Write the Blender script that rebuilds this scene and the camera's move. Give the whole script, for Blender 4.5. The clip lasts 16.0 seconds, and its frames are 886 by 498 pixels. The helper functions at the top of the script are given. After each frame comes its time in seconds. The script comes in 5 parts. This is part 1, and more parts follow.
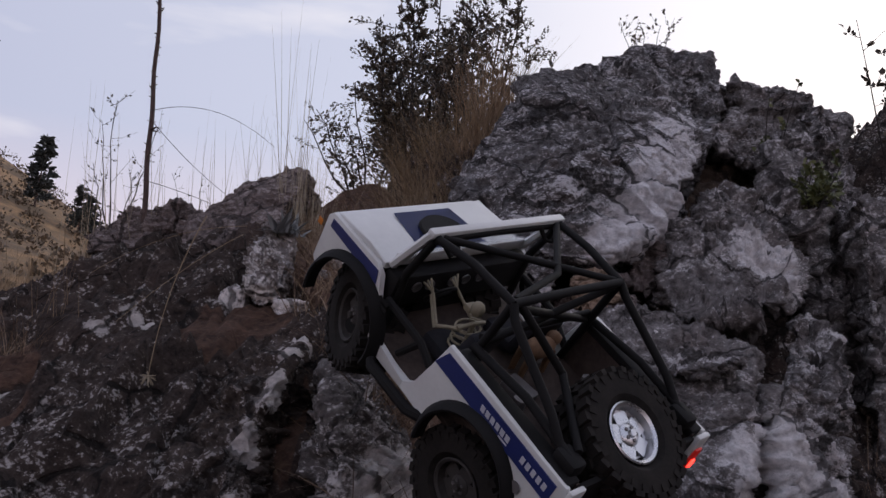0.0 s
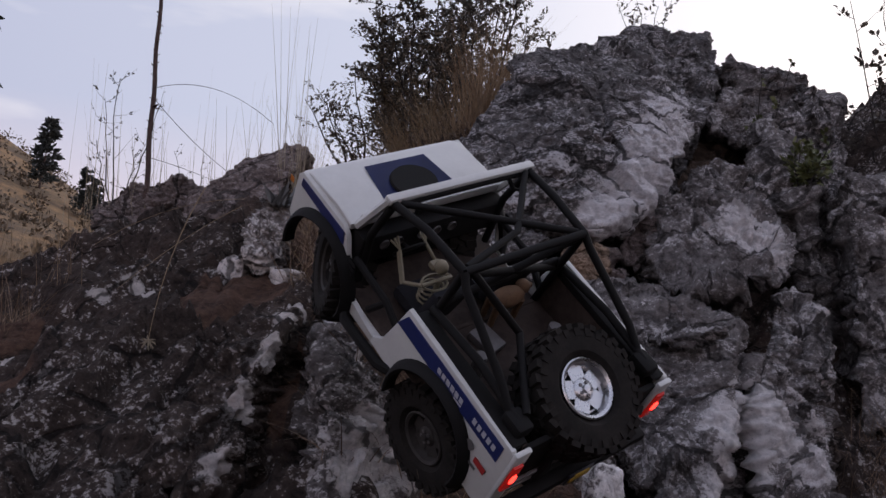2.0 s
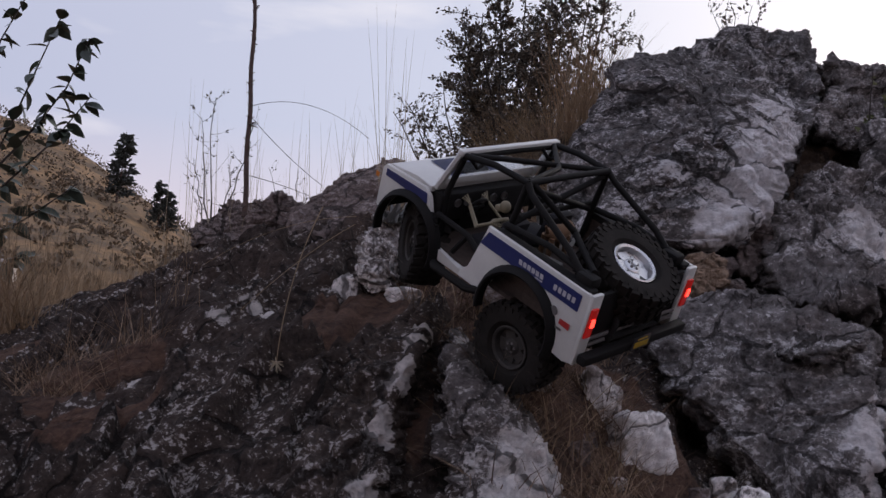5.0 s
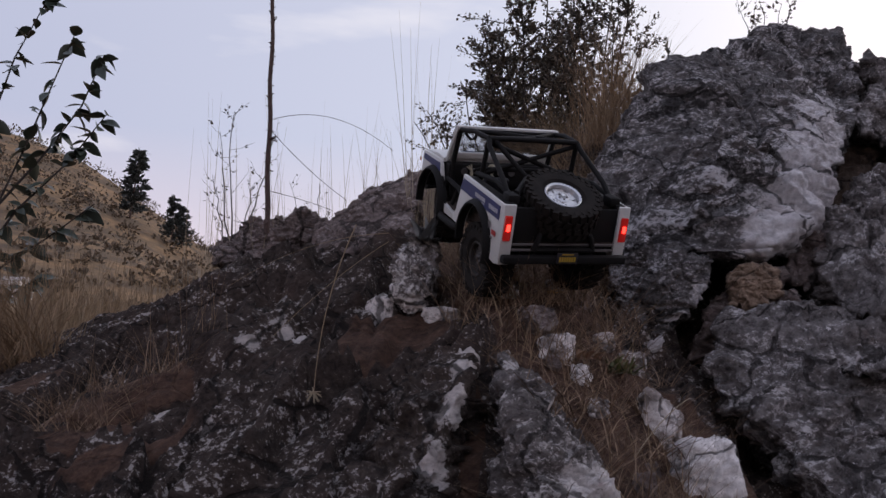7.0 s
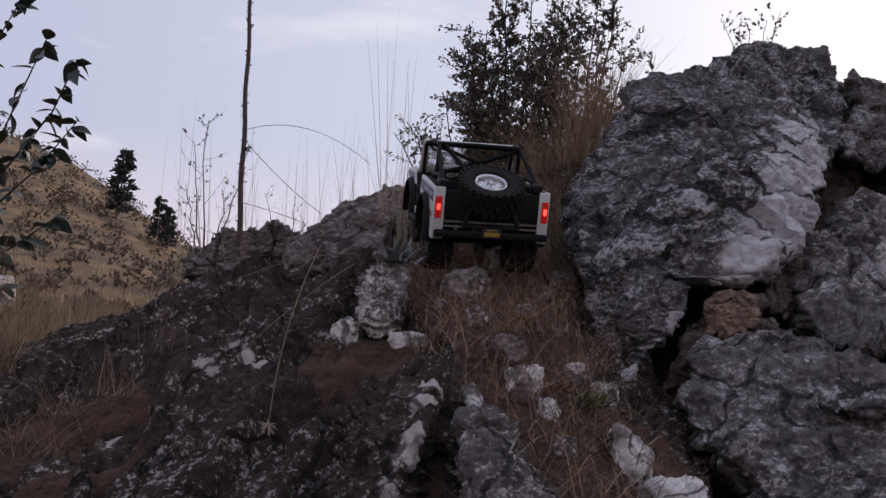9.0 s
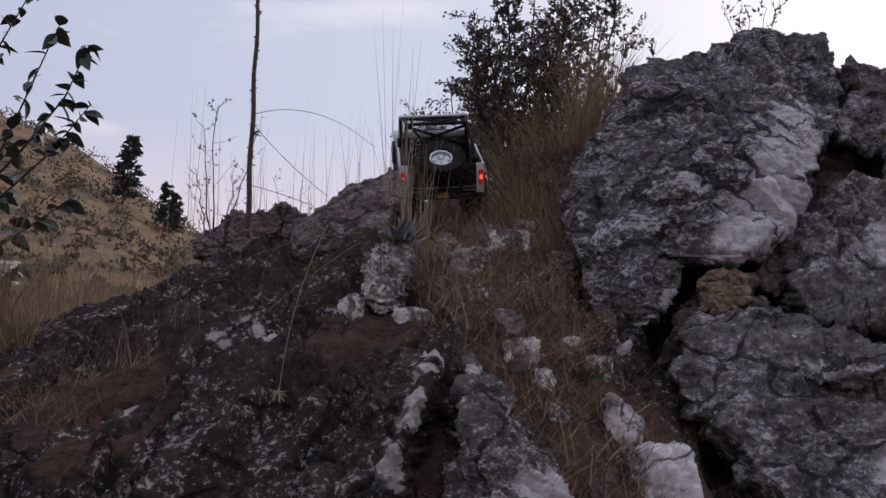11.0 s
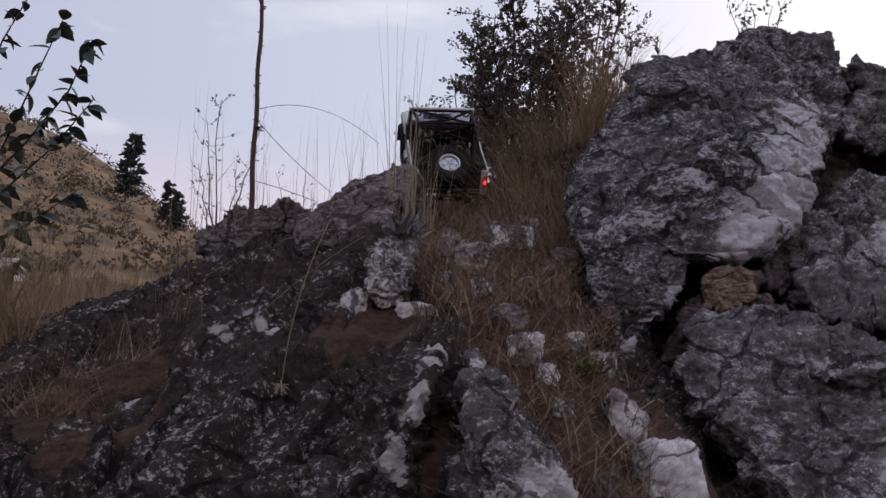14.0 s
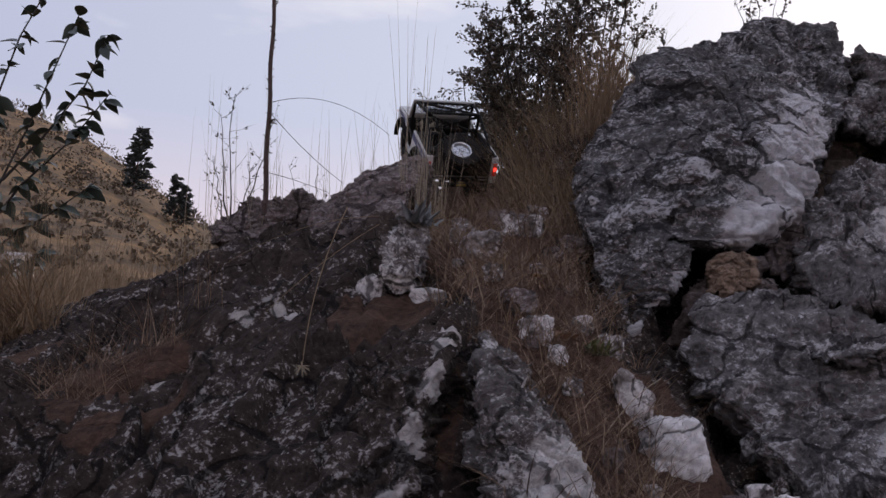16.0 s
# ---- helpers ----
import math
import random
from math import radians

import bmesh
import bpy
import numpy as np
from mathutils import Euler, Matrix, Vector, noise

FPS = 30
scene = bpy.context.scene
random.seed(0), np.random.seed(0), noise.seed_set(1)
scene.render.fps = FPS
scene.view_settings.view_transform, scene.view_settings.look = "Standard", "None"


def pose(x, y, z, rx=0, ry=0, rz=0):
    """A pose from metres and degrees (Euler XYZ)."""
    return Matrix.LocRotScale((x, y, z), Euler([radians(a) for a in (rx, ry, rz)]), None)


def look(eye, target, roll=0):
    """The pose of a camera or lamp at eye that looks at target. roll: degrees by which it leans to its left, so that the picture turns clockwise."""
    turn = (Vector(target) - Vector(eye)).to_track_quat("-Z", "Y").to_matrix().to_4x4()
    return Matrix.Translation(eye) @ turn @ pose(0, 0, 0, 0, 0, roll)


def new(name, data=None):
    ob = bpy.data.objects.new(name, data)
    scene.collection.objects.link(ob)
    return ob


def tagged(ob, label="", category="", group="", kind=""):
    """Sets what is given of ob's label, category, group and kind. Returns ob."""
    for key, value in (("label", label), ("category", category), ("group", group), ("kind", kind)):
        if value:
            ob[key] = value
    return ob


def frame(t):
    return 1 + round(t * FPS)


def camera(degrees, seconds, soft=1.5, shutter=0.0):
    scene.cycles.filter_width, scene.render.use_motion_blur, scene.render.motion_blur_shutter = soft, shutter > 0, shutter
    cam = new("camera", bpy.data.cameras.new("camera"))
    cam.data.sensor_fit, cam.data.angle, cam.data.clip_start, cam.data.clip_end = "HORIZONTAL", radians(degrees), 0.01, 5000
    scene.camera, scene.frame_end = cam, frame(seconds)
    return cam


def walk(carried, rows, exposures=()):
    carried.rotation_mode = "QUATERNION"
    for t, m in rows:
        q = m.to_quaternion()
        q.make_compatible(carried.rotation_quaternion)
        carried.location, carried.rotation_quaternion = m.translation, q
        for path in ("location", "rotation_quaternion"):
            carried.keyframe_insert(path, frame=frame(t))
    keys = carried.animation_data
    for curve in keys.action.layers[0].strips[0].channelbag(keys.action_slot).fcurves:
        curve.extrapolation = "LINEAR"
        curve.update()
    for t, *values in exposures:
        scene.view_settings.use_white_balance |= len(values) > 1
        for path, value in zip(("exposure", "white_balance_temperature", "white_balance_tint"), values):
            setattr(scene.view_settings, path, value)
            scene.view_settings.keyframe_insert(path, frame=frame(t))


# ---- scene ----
cam = camera(51.6, 16.0)
PATH = [
    (0, (0.022, -0.511, 0.274), (0.124, 1.447, 0.668), 2.2),
    (0.5, (0.030, -0.509, 0.269), (0.127, 1.451, 0.654), 2.5),
    (1, (0.022, -0.512, 0.264), (0.112, 1.449, 0.647), 2.7),
    (1.5, (0.023, -0.540, 0.249), (0.112, 1.424, 0.620), 2.3),
    (2, (0.042, -0.553, 0.245), (0.137, 1.412, 0.604), 2.5),
    (2.5, (0.046, -0.544, 0.245), (0.139, 1.423, 0.600), 2.8),
    (3, (0.042, -0.523, 0.251), (0.131, 1.442, 0.613), 2.7),
    (3.5, (0.039, -0.576, 0.235), (0.121, 1.391, 0.587), 2.9),
    (4, (-0.007, -0.523, 0.261), (0.004, 1.445, 0.618), 3.5),
    (4.5, (-0.035, -0.505, 0.264), (-0.065, 1.460, 0.634), 2.4),
    (4.7, (-0.039, -0.531, 0.264), (-0.083, 1.435, 0.628), 2.4),
    (6.8, (-0.110, -0.472, 0.282), (-0.185, 1.490, 0.666), 0.9),
    (7, (-0.096, -0.451, 0.294), (-0.176, 1.511, 0.676), 1.0),
    (7.5, (-0.093, -0.422, 0.314), (-0.152, 1.537, 0.711), 2.0),
    (8, (-0.099, -0.430, 0.323), (-0.151, 1.529, 0.722), 1.7),
    (8.5, (-0.082, -0.415, 0.333), (-0.130, 1.545, 0.730), 1.6),
    (9, (-0.067, -0.403, 0.335), (-0.119, 1.557, 0.729), 1.8),
    (9.2, (-0.062, -0.406, 0.325), (-0.118, 1.555, 0.716), 1.8),
    (11.3, (-0.057, -0.468, 0.302), (-0.121, 1.498, 0.666), 2.0),
    (11.5, (-0.055, -0.469, 0.296), (-0.114, 1.496, 0.666), 2.0),
    (12, (-0.057, -0.490, 0.293), (-0.112, 1.476, 0.658), 2.0),
    (12.5, (-0.063, -0.501, 0.302), (-0.124, 1.465, 0.664), 2.1),
    (13, (-0.063, -0.501, 0.297), (-0.128, 1.464, 0.662), 2.0),
    (13.5, (-0.056, -0.488, 0.296), (-0.125, 1.478, 0.657), 2.3),
    (14, (-0.062, -0.455, 0.301), (-0.130, 1.510, 0.666), 2.4),
    (14.5, (-0.063, -0.489, 0.286), (-0.140, 1.477, 0.646), 2.1),
    (15, (-0.057, -0.497, 0.285), (-0.137, 1.470, 0.636), 2.3),
    (15.5, (-0.063, -0.505, 0.288), (-0.144, 1.462, 0.639), 2.5),
    (16, (-0.069, -0.508, 0.282), (-0.152, 1.460, 0.630), 2.2),
]
walk(cam, [(t, look(eye, target, roll)) for t, eye, target, roll in PATH])

# ---- world, light, exposure ----
SUN_DIR = Vector((0.62, 0.70, 0.36)).normalized()
world = bpy.data.worlds.new("dusk_sky")
scene.world = world
world.use_nodes = True
wn, wl = world.node_tree.nodes, world.node_tree.links
wn.clear()
w_out = wn.new("ShaderNodeOutputWorld")
w_bg = wn.new("ShaderNodeBackground")
sky = wn.new("ShaderNodeTexSky")
sky.sky_type = "NISHITA"
sky.sun_disc = False
sky.sun_elevation = math.asin(SUN_DIR.z)
sky.sun_rotation = math.atan2(SUN_DIR.x, SUN_DIR.y)
sky.air_density, sky.dust_density, sky.ozone_density = 1.0, 3.0, 2.0
w_tc = wn.new("ShaderNodeTexCoord")
w_dot = wn.new("ShaderNodeVectorMath")
w_dot.operation = "DOT_PRODUCT"
w_dot.inputs[1].default_value = SUN_DIR
w_ramp = wn.new("ShaderNodeValToRGB")
w_ramp.color_ramp.elements[0].position, w_ramp.color_ramp.elements[0].color = 0.30, (0.48, 0.50, 0.66, 1)
w_ramp.color_ramp.elements[1].position, w_ramp.color_ramp.elements[1].color = 1.0, (1.06, 1.00, 1.03, 1)
e = w_ramp.color_ramp.elements.new(0.78)
e.color = (0.60, 0.62, 0.76, 1)
w_sep = wn.new("ShaderNodeSeparateXYZ")
w_hz = wn.new("ShaderNodeMapRange")
w_hz.inputs["From Min"].default_value, w_hz.inputs["From Max"].default_value = 0.30, 0.10
w_pink = wn.new("ShaderNodeMix")
w_pink.data_type = "RGBA"
w_pink.inputs["B"].default_value = (0.86, 0.68, 0.72, 1)
w_noise = wn.new("ShaderNodeTexNoise")
w_noise.inputs["Scale"].default_value, w_noise.inputs["Detail"].default_value = 3.5, 5
w_map = wn.new("ShaderNodeMapping")
w_map.inputs["Scale"].default_value = (1, 1, 4)
w_cl = wn.new("ShaderNodeMapRange")
w_cl.inputs["From Min"].default_value, w_cl.inputs["From Max"].default_value = 0.60, 0.78
w_cl.inputs["To Max"].default_value = 0.55
w_cloud = wn.new("ShaderNodeMix")
w_cloud.data_type = "RGBA"
w_cloud.inputs["B"].default_value = (1.0, 0.94, 0.95, 1)
w_mix = wn.new("ShaderNodeMix")
w_mix.data_type = "RGBA"
w_mix.inputs["Factor"].default_value = 0.9
w_str = wn.new("ShaderNodeVectorMath")
w_str.operation = "SCALE"
w_str.inputs["Scale"].default_value = 0.10
wl.new(w_tc.outputs["Generated"], w_dot.inputs[0])
wl.new(w_dot.outputs["Value"], w_ramp.inputs[0])
wl.new(w_tc.outputs["Generated"], w_sep.inputs[0])
wl.new(w_sep.outputs["Z"], w_hz.inputs["Value"])
wl.new(w_hz.outputs["Result"], w_pink.inputs["Factor"])
wl.new(w_ramp.outputs["Color"], w_pink.inputs["A"])
wl.new(w_tc.outputs["Generated"], w_map.inputs["Vector"])
wl.new(w_map.outputs["Vector"], w_noise.inputs["Vector"])
wl.new(w_noise.outputs["Fac"], w_cl.inputs["Value"])
wl.new(w_cl.outputs["Result"], w_cloud.inputs["Factor"])
wl.new(w_pink.outputs["Result"], w_cloud.inputs["A"])
wl.new(sky.outputs["Color"], w_str.inputs[0])
wl.new(w_str.outputs["Vector"], w_mix.inputs["A"])
wl.new(w_cloud.outputs["Result"], w_mix.inputs["B"])
wl.new(w_mix.outputs["Result"], w_bg.inputs["Color"])
w_bg.inputs["Strength"].default_value = 1.11
wl.new(w_bg.outputs["Background"], w_out.inputs["Surface"])

sun = new("sun", bpy.data.lights.new("sun", "SUN"))
sun.data.energy, sun.data.angle, sun.data.color = 0.95, radians(20), (1.0, 0.90, 0.85)
sun.matrix_world = look(SUN_DIR * 50, (0, 0, 0))


# ---- noise ----
def hash01(ix, iy, iz, seed):
    h = (ix * 374761393 + iy * 668265263 + iz * 2147483647 + seed * 144665) & 0xFFFFFFFF
    h = ((h ^ (h >> 13)) * 1274126177) & 0xFFFFFFFF
    h = ((h ^ (h >> 16)) * 2246822519) & 0xFFFFFFFF
    return ((h ^ (h >> 15)) & 0xFFFFFF) / float(0xFFFFFF)


def vnoise(p, seed=0):
    """Smooth value noise, -1 to 1, at an array of places."""
    i = np.floor(p).astype(np.int64)
    f = p - i
    f = f * f * f * (f * (f * 6 - 15) + 10)
    out = 0
    for dx in (0, 1):
        wx = f[:, 0] if dx else 1 - f[:, 0]
        for dy in (0, 1):
            wy = f[:, 1] if dy else 1 - f[:, 1]
            for dz in (0, 1):
                wz = f[:, 2] if dz else 1 - f[:, 2]
                out = out + wx * wy * wz * hash01(i[:, 0] + dx, i[:, 1] + dy, i[:, 2] + dz, seed)
    return out * 2 - 1


def fbm(p, octaves=4, seed=0, gain=0.5):
    a, s, out = 1.0, 1.0, 0
    for k in range(octaves):
        out = out + a * vnoise(p * s + 17.3 * k, seed + k)
        a, s = a * gain, s * 2.03
    return out


def ridged(p, octaves=4, seed=0):
    a, s, out = 1.0, 1.0, 0
    for k in range(octaves):
        out = out + a * (1 - np.abs(vnoise(p * s + 9.1 * k, seed + k)) * 2)
        a, s = a * 0.5, s * 2.1
    return out


def facets(p, seed=0):
    """Cells with a flat random tilt each: broken rock faces."""
    i = np.floor(p).astype(np.int64)
    best = np.full(len(p), 9.0)
    val = np.zeros(len(p))
    for dx in (-1, 0, 1):
        for dy in (-1, 0, 1):
            for dz in (-1, 0, 1):
                c = i + np.array((dx, dy, dz))
                q = c + np.stack([hash01(c[:, 0], c[:, 1], c[:, 2], seed + k) for k in (1, 2, 3)], 1)
                d = p - q
                dd = (d * d).sum(1)
                n = np.stack([hash01(c[:, 0], c[:, 1], c[:, 2], seed + k) - 0.5 for k in (4, 5, 6)], 1)
                v = (d * n).sum(1) * 1.6 + hash01(c[:, 0], c[:, 1], c[:, 2], seed + 7) - 0.5
                near = dd < best
                best = np.where(near, dd, best)
                val = np.where(near, v, val)
    return val


def smooth(a, b, x):
    t = np.clip((x - a) / (b - a), 0, 1)
    return t * t * (3 - 2 * t)


def raw_mesh(name, verts, faces):
    me = bpy.data.meshes.new(name)
    verts, faces = np.asarray(verts, np.float32), np.asarray(faces, np.int32)
    n, k = faces.shape
    me.vertices.add(len(verts))
    me.vertices.foreach_set("co", verts.ravel())
    me.loops.add(n * k)
    me.loops.foreach_set("vertex_index", faces.ravel())
    me.polygons.add(n)
    me.polygons.foreach_set("loop_start", np.arange(0, n * k, k, dtype=np.int32))
    me.polygons.foreach_set("use_smooth", np.ones(n, bool))
    me.update(calc_edges=True)
    return me


# ---- materials ----
def material(name):
    m = bpy.data.materials.new(name)
    m.use_nodes = True
    return m, m.node_tree.nodes, m.node_tree.links, m.node_tree.nodes["Principled BSDF"]


def noise_node(n, l, vec, scale, detail=6, rough=0.6, dist=0.0):
    t = n.new("ShaderNodeTexNoise")
    t.inputs["Scale"].default_value, t.inputs["Detail"].default_value = scale, detail
    t.inputs["Roughness"].default_value, t.inputs["Distortion"].default_value = rough, dist
    l.new(vec, t.inputs["Vector"])
    return t.outputs["Fac"]


def rng(n, l, val, a, b, c=0.0, d=1.0):
    t = n.new("ShaderNodeMapRange")
    for key, v in zip(("From Min", "From Max", "To Min", "To Max"), (a, b, c, d)):
        t.inputs[key].default_value = v
    l.new(val, t.inputs["Value"])
    return t.outputs["Result"]


def mixc(n, l, fac, a, b):
    t = n.new("ShaderNodeMix")
    t.data_type = "RGBA"
    for key, v in (("Factor", fac), ("A", a), ("B", b)):
        if isinstance(v, (int, float)):
            t.inputs[key].default_value = v
        elif isinstance(v, tuple):
            t.inputs[key].default_value = (*v, 1)
        else:
            l.new(v, t.inputs[key])
    return t.outputs["Result"]


def op(n, l, kind, a, b=0.0):
    t = n.new("ShaderNodeMath")
    t.operation = kind
    for k, v in enumerate((a, b)):
        if isinstance(v, (int, float)):
            t.inputs[k].default_value = v
        else:
            l.new(v, t.inputs[k])
    return t.outputs[0]


def rock_material(name, dark, mid, pale, lichen=0.5, bare=0.5, patches=(), soil_mask=False, streak=0.0, cracks=0.5, relief=0.009):
    """Weathered stone: black crust, grey body, crisp white lichen flecks, bare pale breaks, cracks. patches: (x, y, z, radius) of freshly broken faces."""
    m, n, l, b = material(name)
    tc = n.new("ShaderNodeTexCoord").outputs["Object"]
    bed = tc
    if streak:
        mp = n.new("ShaderNodeMapping")
        mp.inputs["Rotation"].default_value = (0, radians(38), 0)
        mp.inputs["Scale"].default_value = (1 - streak * 0.45, 1.0, 1 + streak * 0.5)
        l.new(tc, mp.inputs["Vector"])
        bed = mp.outputs["Vector"]
    big = noise_node(n, l, tc, 3.2, 5, 0.6)
    med = noise_node(n, l, bed, 17, 8, 0.66)
    fine = noise_node(n, l, bed, 62, 8, 0.74)
    grit = noise_node(n, l, bed, 190, 6, 0.78)
    fleck = noise_node(n, l, bed, 135, 6, 0.68)
    spots = noise_node(n, l, tc, 34, 5, 0.66, 0.3)
    grain = op(n, l, "ADD", op(n, l, "MULTIPLY", med, 0.35), op(n, l, "MULTIPLY", fine, 0.65))
    col = mixc(n, l, rng(n, l, grain, 0.39, 0.61), dark, mid)
    col = mixc(n, l, rng(n, l, noise_node(n, l, tc, 6, 6, 0.62), 0.54, 0.72, 0, 0.40), col, (0.085, 0.050, 0.036))
    crust = op(n, l, "ADD", op(n, l, "MULTIPLY", fine, 0.5), op(n, l, "MULTIPLY", grit, 0.5))
    col = mixc(n, l, rng(n, l, crust, 0.425, 0.385, 0, 0.8), col, tuple(c * 0.45 for c in dark))
    speck = op(n, l, "ADD", op(n, l, "MULTIPLY", fleck, 0.55), op(n, l, "MULTIPLY", fine, 0.45))
    speck = op(n, l, "ADD", speck, op(n, l, "MULTIPLY", op(n, l, "SUBTRACT", med, 0.5), 0.42))
    speck = op(n, l, "ADD", speck, op(n, l, "MULTIPLY", op(n, l, "SUBTRACT", big, 0.5), 0.30))
    th = 0.625 - 0.12 * lichen
    col = mixc(n, l, rng(n, l, speck, th, th + 0.05, 0, 0.88), col, tuple(c * 0.84 for c in pale))
    blot = op(n, l, "ADD", spots, op(n, l, "MULTIPLY", op(n, l, "SUBTRACT", grit, 0.5), 0.45))
    tl = 0.735 - 0.08 * lichen
    col = mixc(n, l, rng(n, l, blot, tl, tl + 0.03, 0, 0.95), col, pale)
    brk = op(n, l, "ADD", big, op(n, l, "MULTIPLY", op(n, l, "SUBTRACT", med, 0.5), 0.7))
    brk = op(n, l, "ADD", brk, op(n, l, "MULTIPLY", op(n, l, "SUBTRACT", fine, 0.5), 0.25))
    tb = 0.86 - 0.28 * bare
    fac = rng(n, l, brk, tb, tb + 0.05)
    for x, y, z, r in patches:
        d = n.new("ShaderNodeVectorMath")
        d.operation = "DISTANCE"
        l.new(tc, d.inputs[0])
        d.inputs[1].default_value = (x, y, z)
        w = op(n, l, "ADD", d.outputs["Value"], op(n, l, "MULTIPLY", op(n, l, "SUBTRACT", med, 0.5), r * 1.6))
        w = op(n, l, "ADD", w, op(n, l, "MULTIPLY", op(n, l, "SUBTRACT", fine, 0.5), r * 1.5))
        fac = op(n, l, "MAXIMUM", fac, rng(n, l, w, r, r * 0.86))
    fresh = mixc(n, l, rng(n, l, fine, 0.38, 0.62), tuple(c * 0.74 for c in pale), tuple(min(1, c * 1.16) for c in pale))
    fresh = mixc(n, l, rng(n, l, med, 0.54, 0.74, 0, 0.5), fresh, (0.33, 0.265, 0.245))
    fresh = mixc(n, l, rng(n, l, crust, 0.59, 0.62, 0, 0.8), fresh, dark)
    col = mixc(n, l, fac, col, fresh)
    # broken cracks
    wob = n.new("ShaderNodeVectorMath")
    wob.operation = "MULTIPLY_ADD"
    nz = n.new("ShaderNodeTexNoise")
    nz.inputs["Scale"].default_value, nz.inputs["Detail"].default_value = 9.0, 5
    l.new(tc, nz.inputs["Vector"])
    l.new(nz.outputs["Color"], wob.inputs[0])
    wob.inputs[1].default_value = (0.11, 0.11, 0.11)
    l.new(bed, wob.inputs[2])
    vor = n.new("ShaderNodeTexVoronoi")
    vor.feature = "DISTANCE_TO_EDGE"
    vor.inputs["Scale"].default_value = 6.5
    l.new(wob.outputs[0], vor.inputs["Vector"])
    gap = rng(n, l, op(n, l, "SUBTRACT", vor.outputs["Distance"], op(n, l, "MULTIPLY", op(n, l, "SUBTRACT", big, 0.44), 0.24 * cracks)), 0.022, 0.004)
    col = mixc(n, l, op(n, l, "MULTIPLY", gap, 0.75), col, tuple(c * 0.35 for c in dark))
    if soil_mask:
        at = n.new("ShaderNodeAttribute")
        at.attribute_name = "soil"
        earth = mixc(n, l, rng(n, l, grain, 0.38, 0.62), (0.030, 0.017, 0.0122), (0.140, 0.080, 0.056))
        earth = mixc(n, l, rng(n, l, crust, 0.57, 0.62, 0, 0.7), earth, (0.21, 0.14, 0.09))
        sm = op(n, l, "ADD", at.outputs["Fac"], op(n, l, "MULTIPLY", op(n, l, "SUBTRACT", med, 0.5), 1.1))
        col = mixc(n, l, rng(n, l, sm, 0.42, 0.58), col, earth)
        gr = n.new("ShaderNodeAttribute")
        gr.attribute_name = "meadow"
        straw = mixc(n, l, rng(n, l, noise_node(n, l, tc, 0.35, 8, 0.7), 0.35, 0.65), (0.165, 0.105, 0.056), (0.35, 0.22, 0.112))
        straw = mixc(n, l, rng(n, l, noise_node(n, l, tc, 0.045, 10, 0.78), 0.44, 0.56, 0, 0.9), straw, (0.105, 0.078, 0.053))
        col = mixc(n, l, gr.outputs["Fac"], col, straw)
    l.new(col, b.inputs["Base Color"])
    b.inputs["Roughness"].default_value = 0.92
    b.inputs["Specular IOR Level"].default_value = 0.25
    bump = n.new("ShaderNodeBump")
    bump.inputs["Strength"].default_value, bump.inputs["Distance"].default_value = 1.0, relief
    hgt = op(n, l, "ADD", op(n, l, "MULTIPLY", fine, 0.7), op(n, l, "MULTIPLY", grit, 0.5))
    hgt = op(n, l, "ADD", hgt, op(n, l, "MULTIPLY", med, 1.2))
    hgt = op(n, l, "SUBTRACT", hgt, op(n, l, "MULTIPLY", gap, 0.5))
    l.new(hgt, bump.inputs["Height"])
    l.new(bump.outputs["Normal"], b.inputs["Normal"])
    return m


def plain(name, color, rough=0.5, metal=0.0, vary=0.25, scale=40.0, bump=0.0, emit=0.0, alpha_glass=False):
    m, n, l, b = material(name)
    tc = n.new("ShaderNodeTexCoord").outputs["Object"]
    f = noise_node(n, l, tc, scale, 6, 0.65)
    g = noise_node(n, l, tc, scale * 6, 3, 0.6)
    f2 = op(n, l, "ADD", op(n, l, "MULTIPLY", f, 0.7), op(n, l, "MULTIPLY", g, 0.3))
    c = mixc(n, l, rng(n, l, f2, 0.35, 0.65), tuple(x * (1 - vary) for x in color), tuple(min(1, x * (1 + vary)) for x in color))
    l.new(c, b.inputs["Base Color"])
    b.inputs["Metallic"].default_value = metal
    l.new(rng(n, l, f2, 0.3, 0.7, max(0, rough - 0.08), min(1, rough + 0.1)), b.inputs["Roughness"])
    if bump:
        bp = n.new("ShaderNodeBump")
        bp.inputs["Strength"].default_value, bp.inputs["Distance"].default_value = 0.6, bump
        l.new(f2, bp.inputs["Height"])
        l.new(bp.outputs["Normal"], b.inputs["Normal"])
    if emit:
        l.new(c, b.inputs["Emission Color"])
        b.inputs["Emission Strength"].default_value = emit
    return m


def leafy(name, a, b_, rough=0.55):
    """Leaves or straw: two tones by island, a little light let through."""
    m, n, l, b = material(name)
    g = n.new("ShaderNodeNewGeometry")
    tc = n.new("ShaderNodeTexCoord").outputs["Object"]
    c = mixc(n, l, g.outputs["Random Per Island"], a, b_)
    c = mixc(n, l, rng(n, l, noise_node(n, l, tc, 60, 4), 0.4, 0.7, 0, 0.35), c, tuple(x * 0.5 for x in a))
    l.new(c, b.inputs["Base Color"])
    b.inputs["Roughness"].default_value = rough
    return m


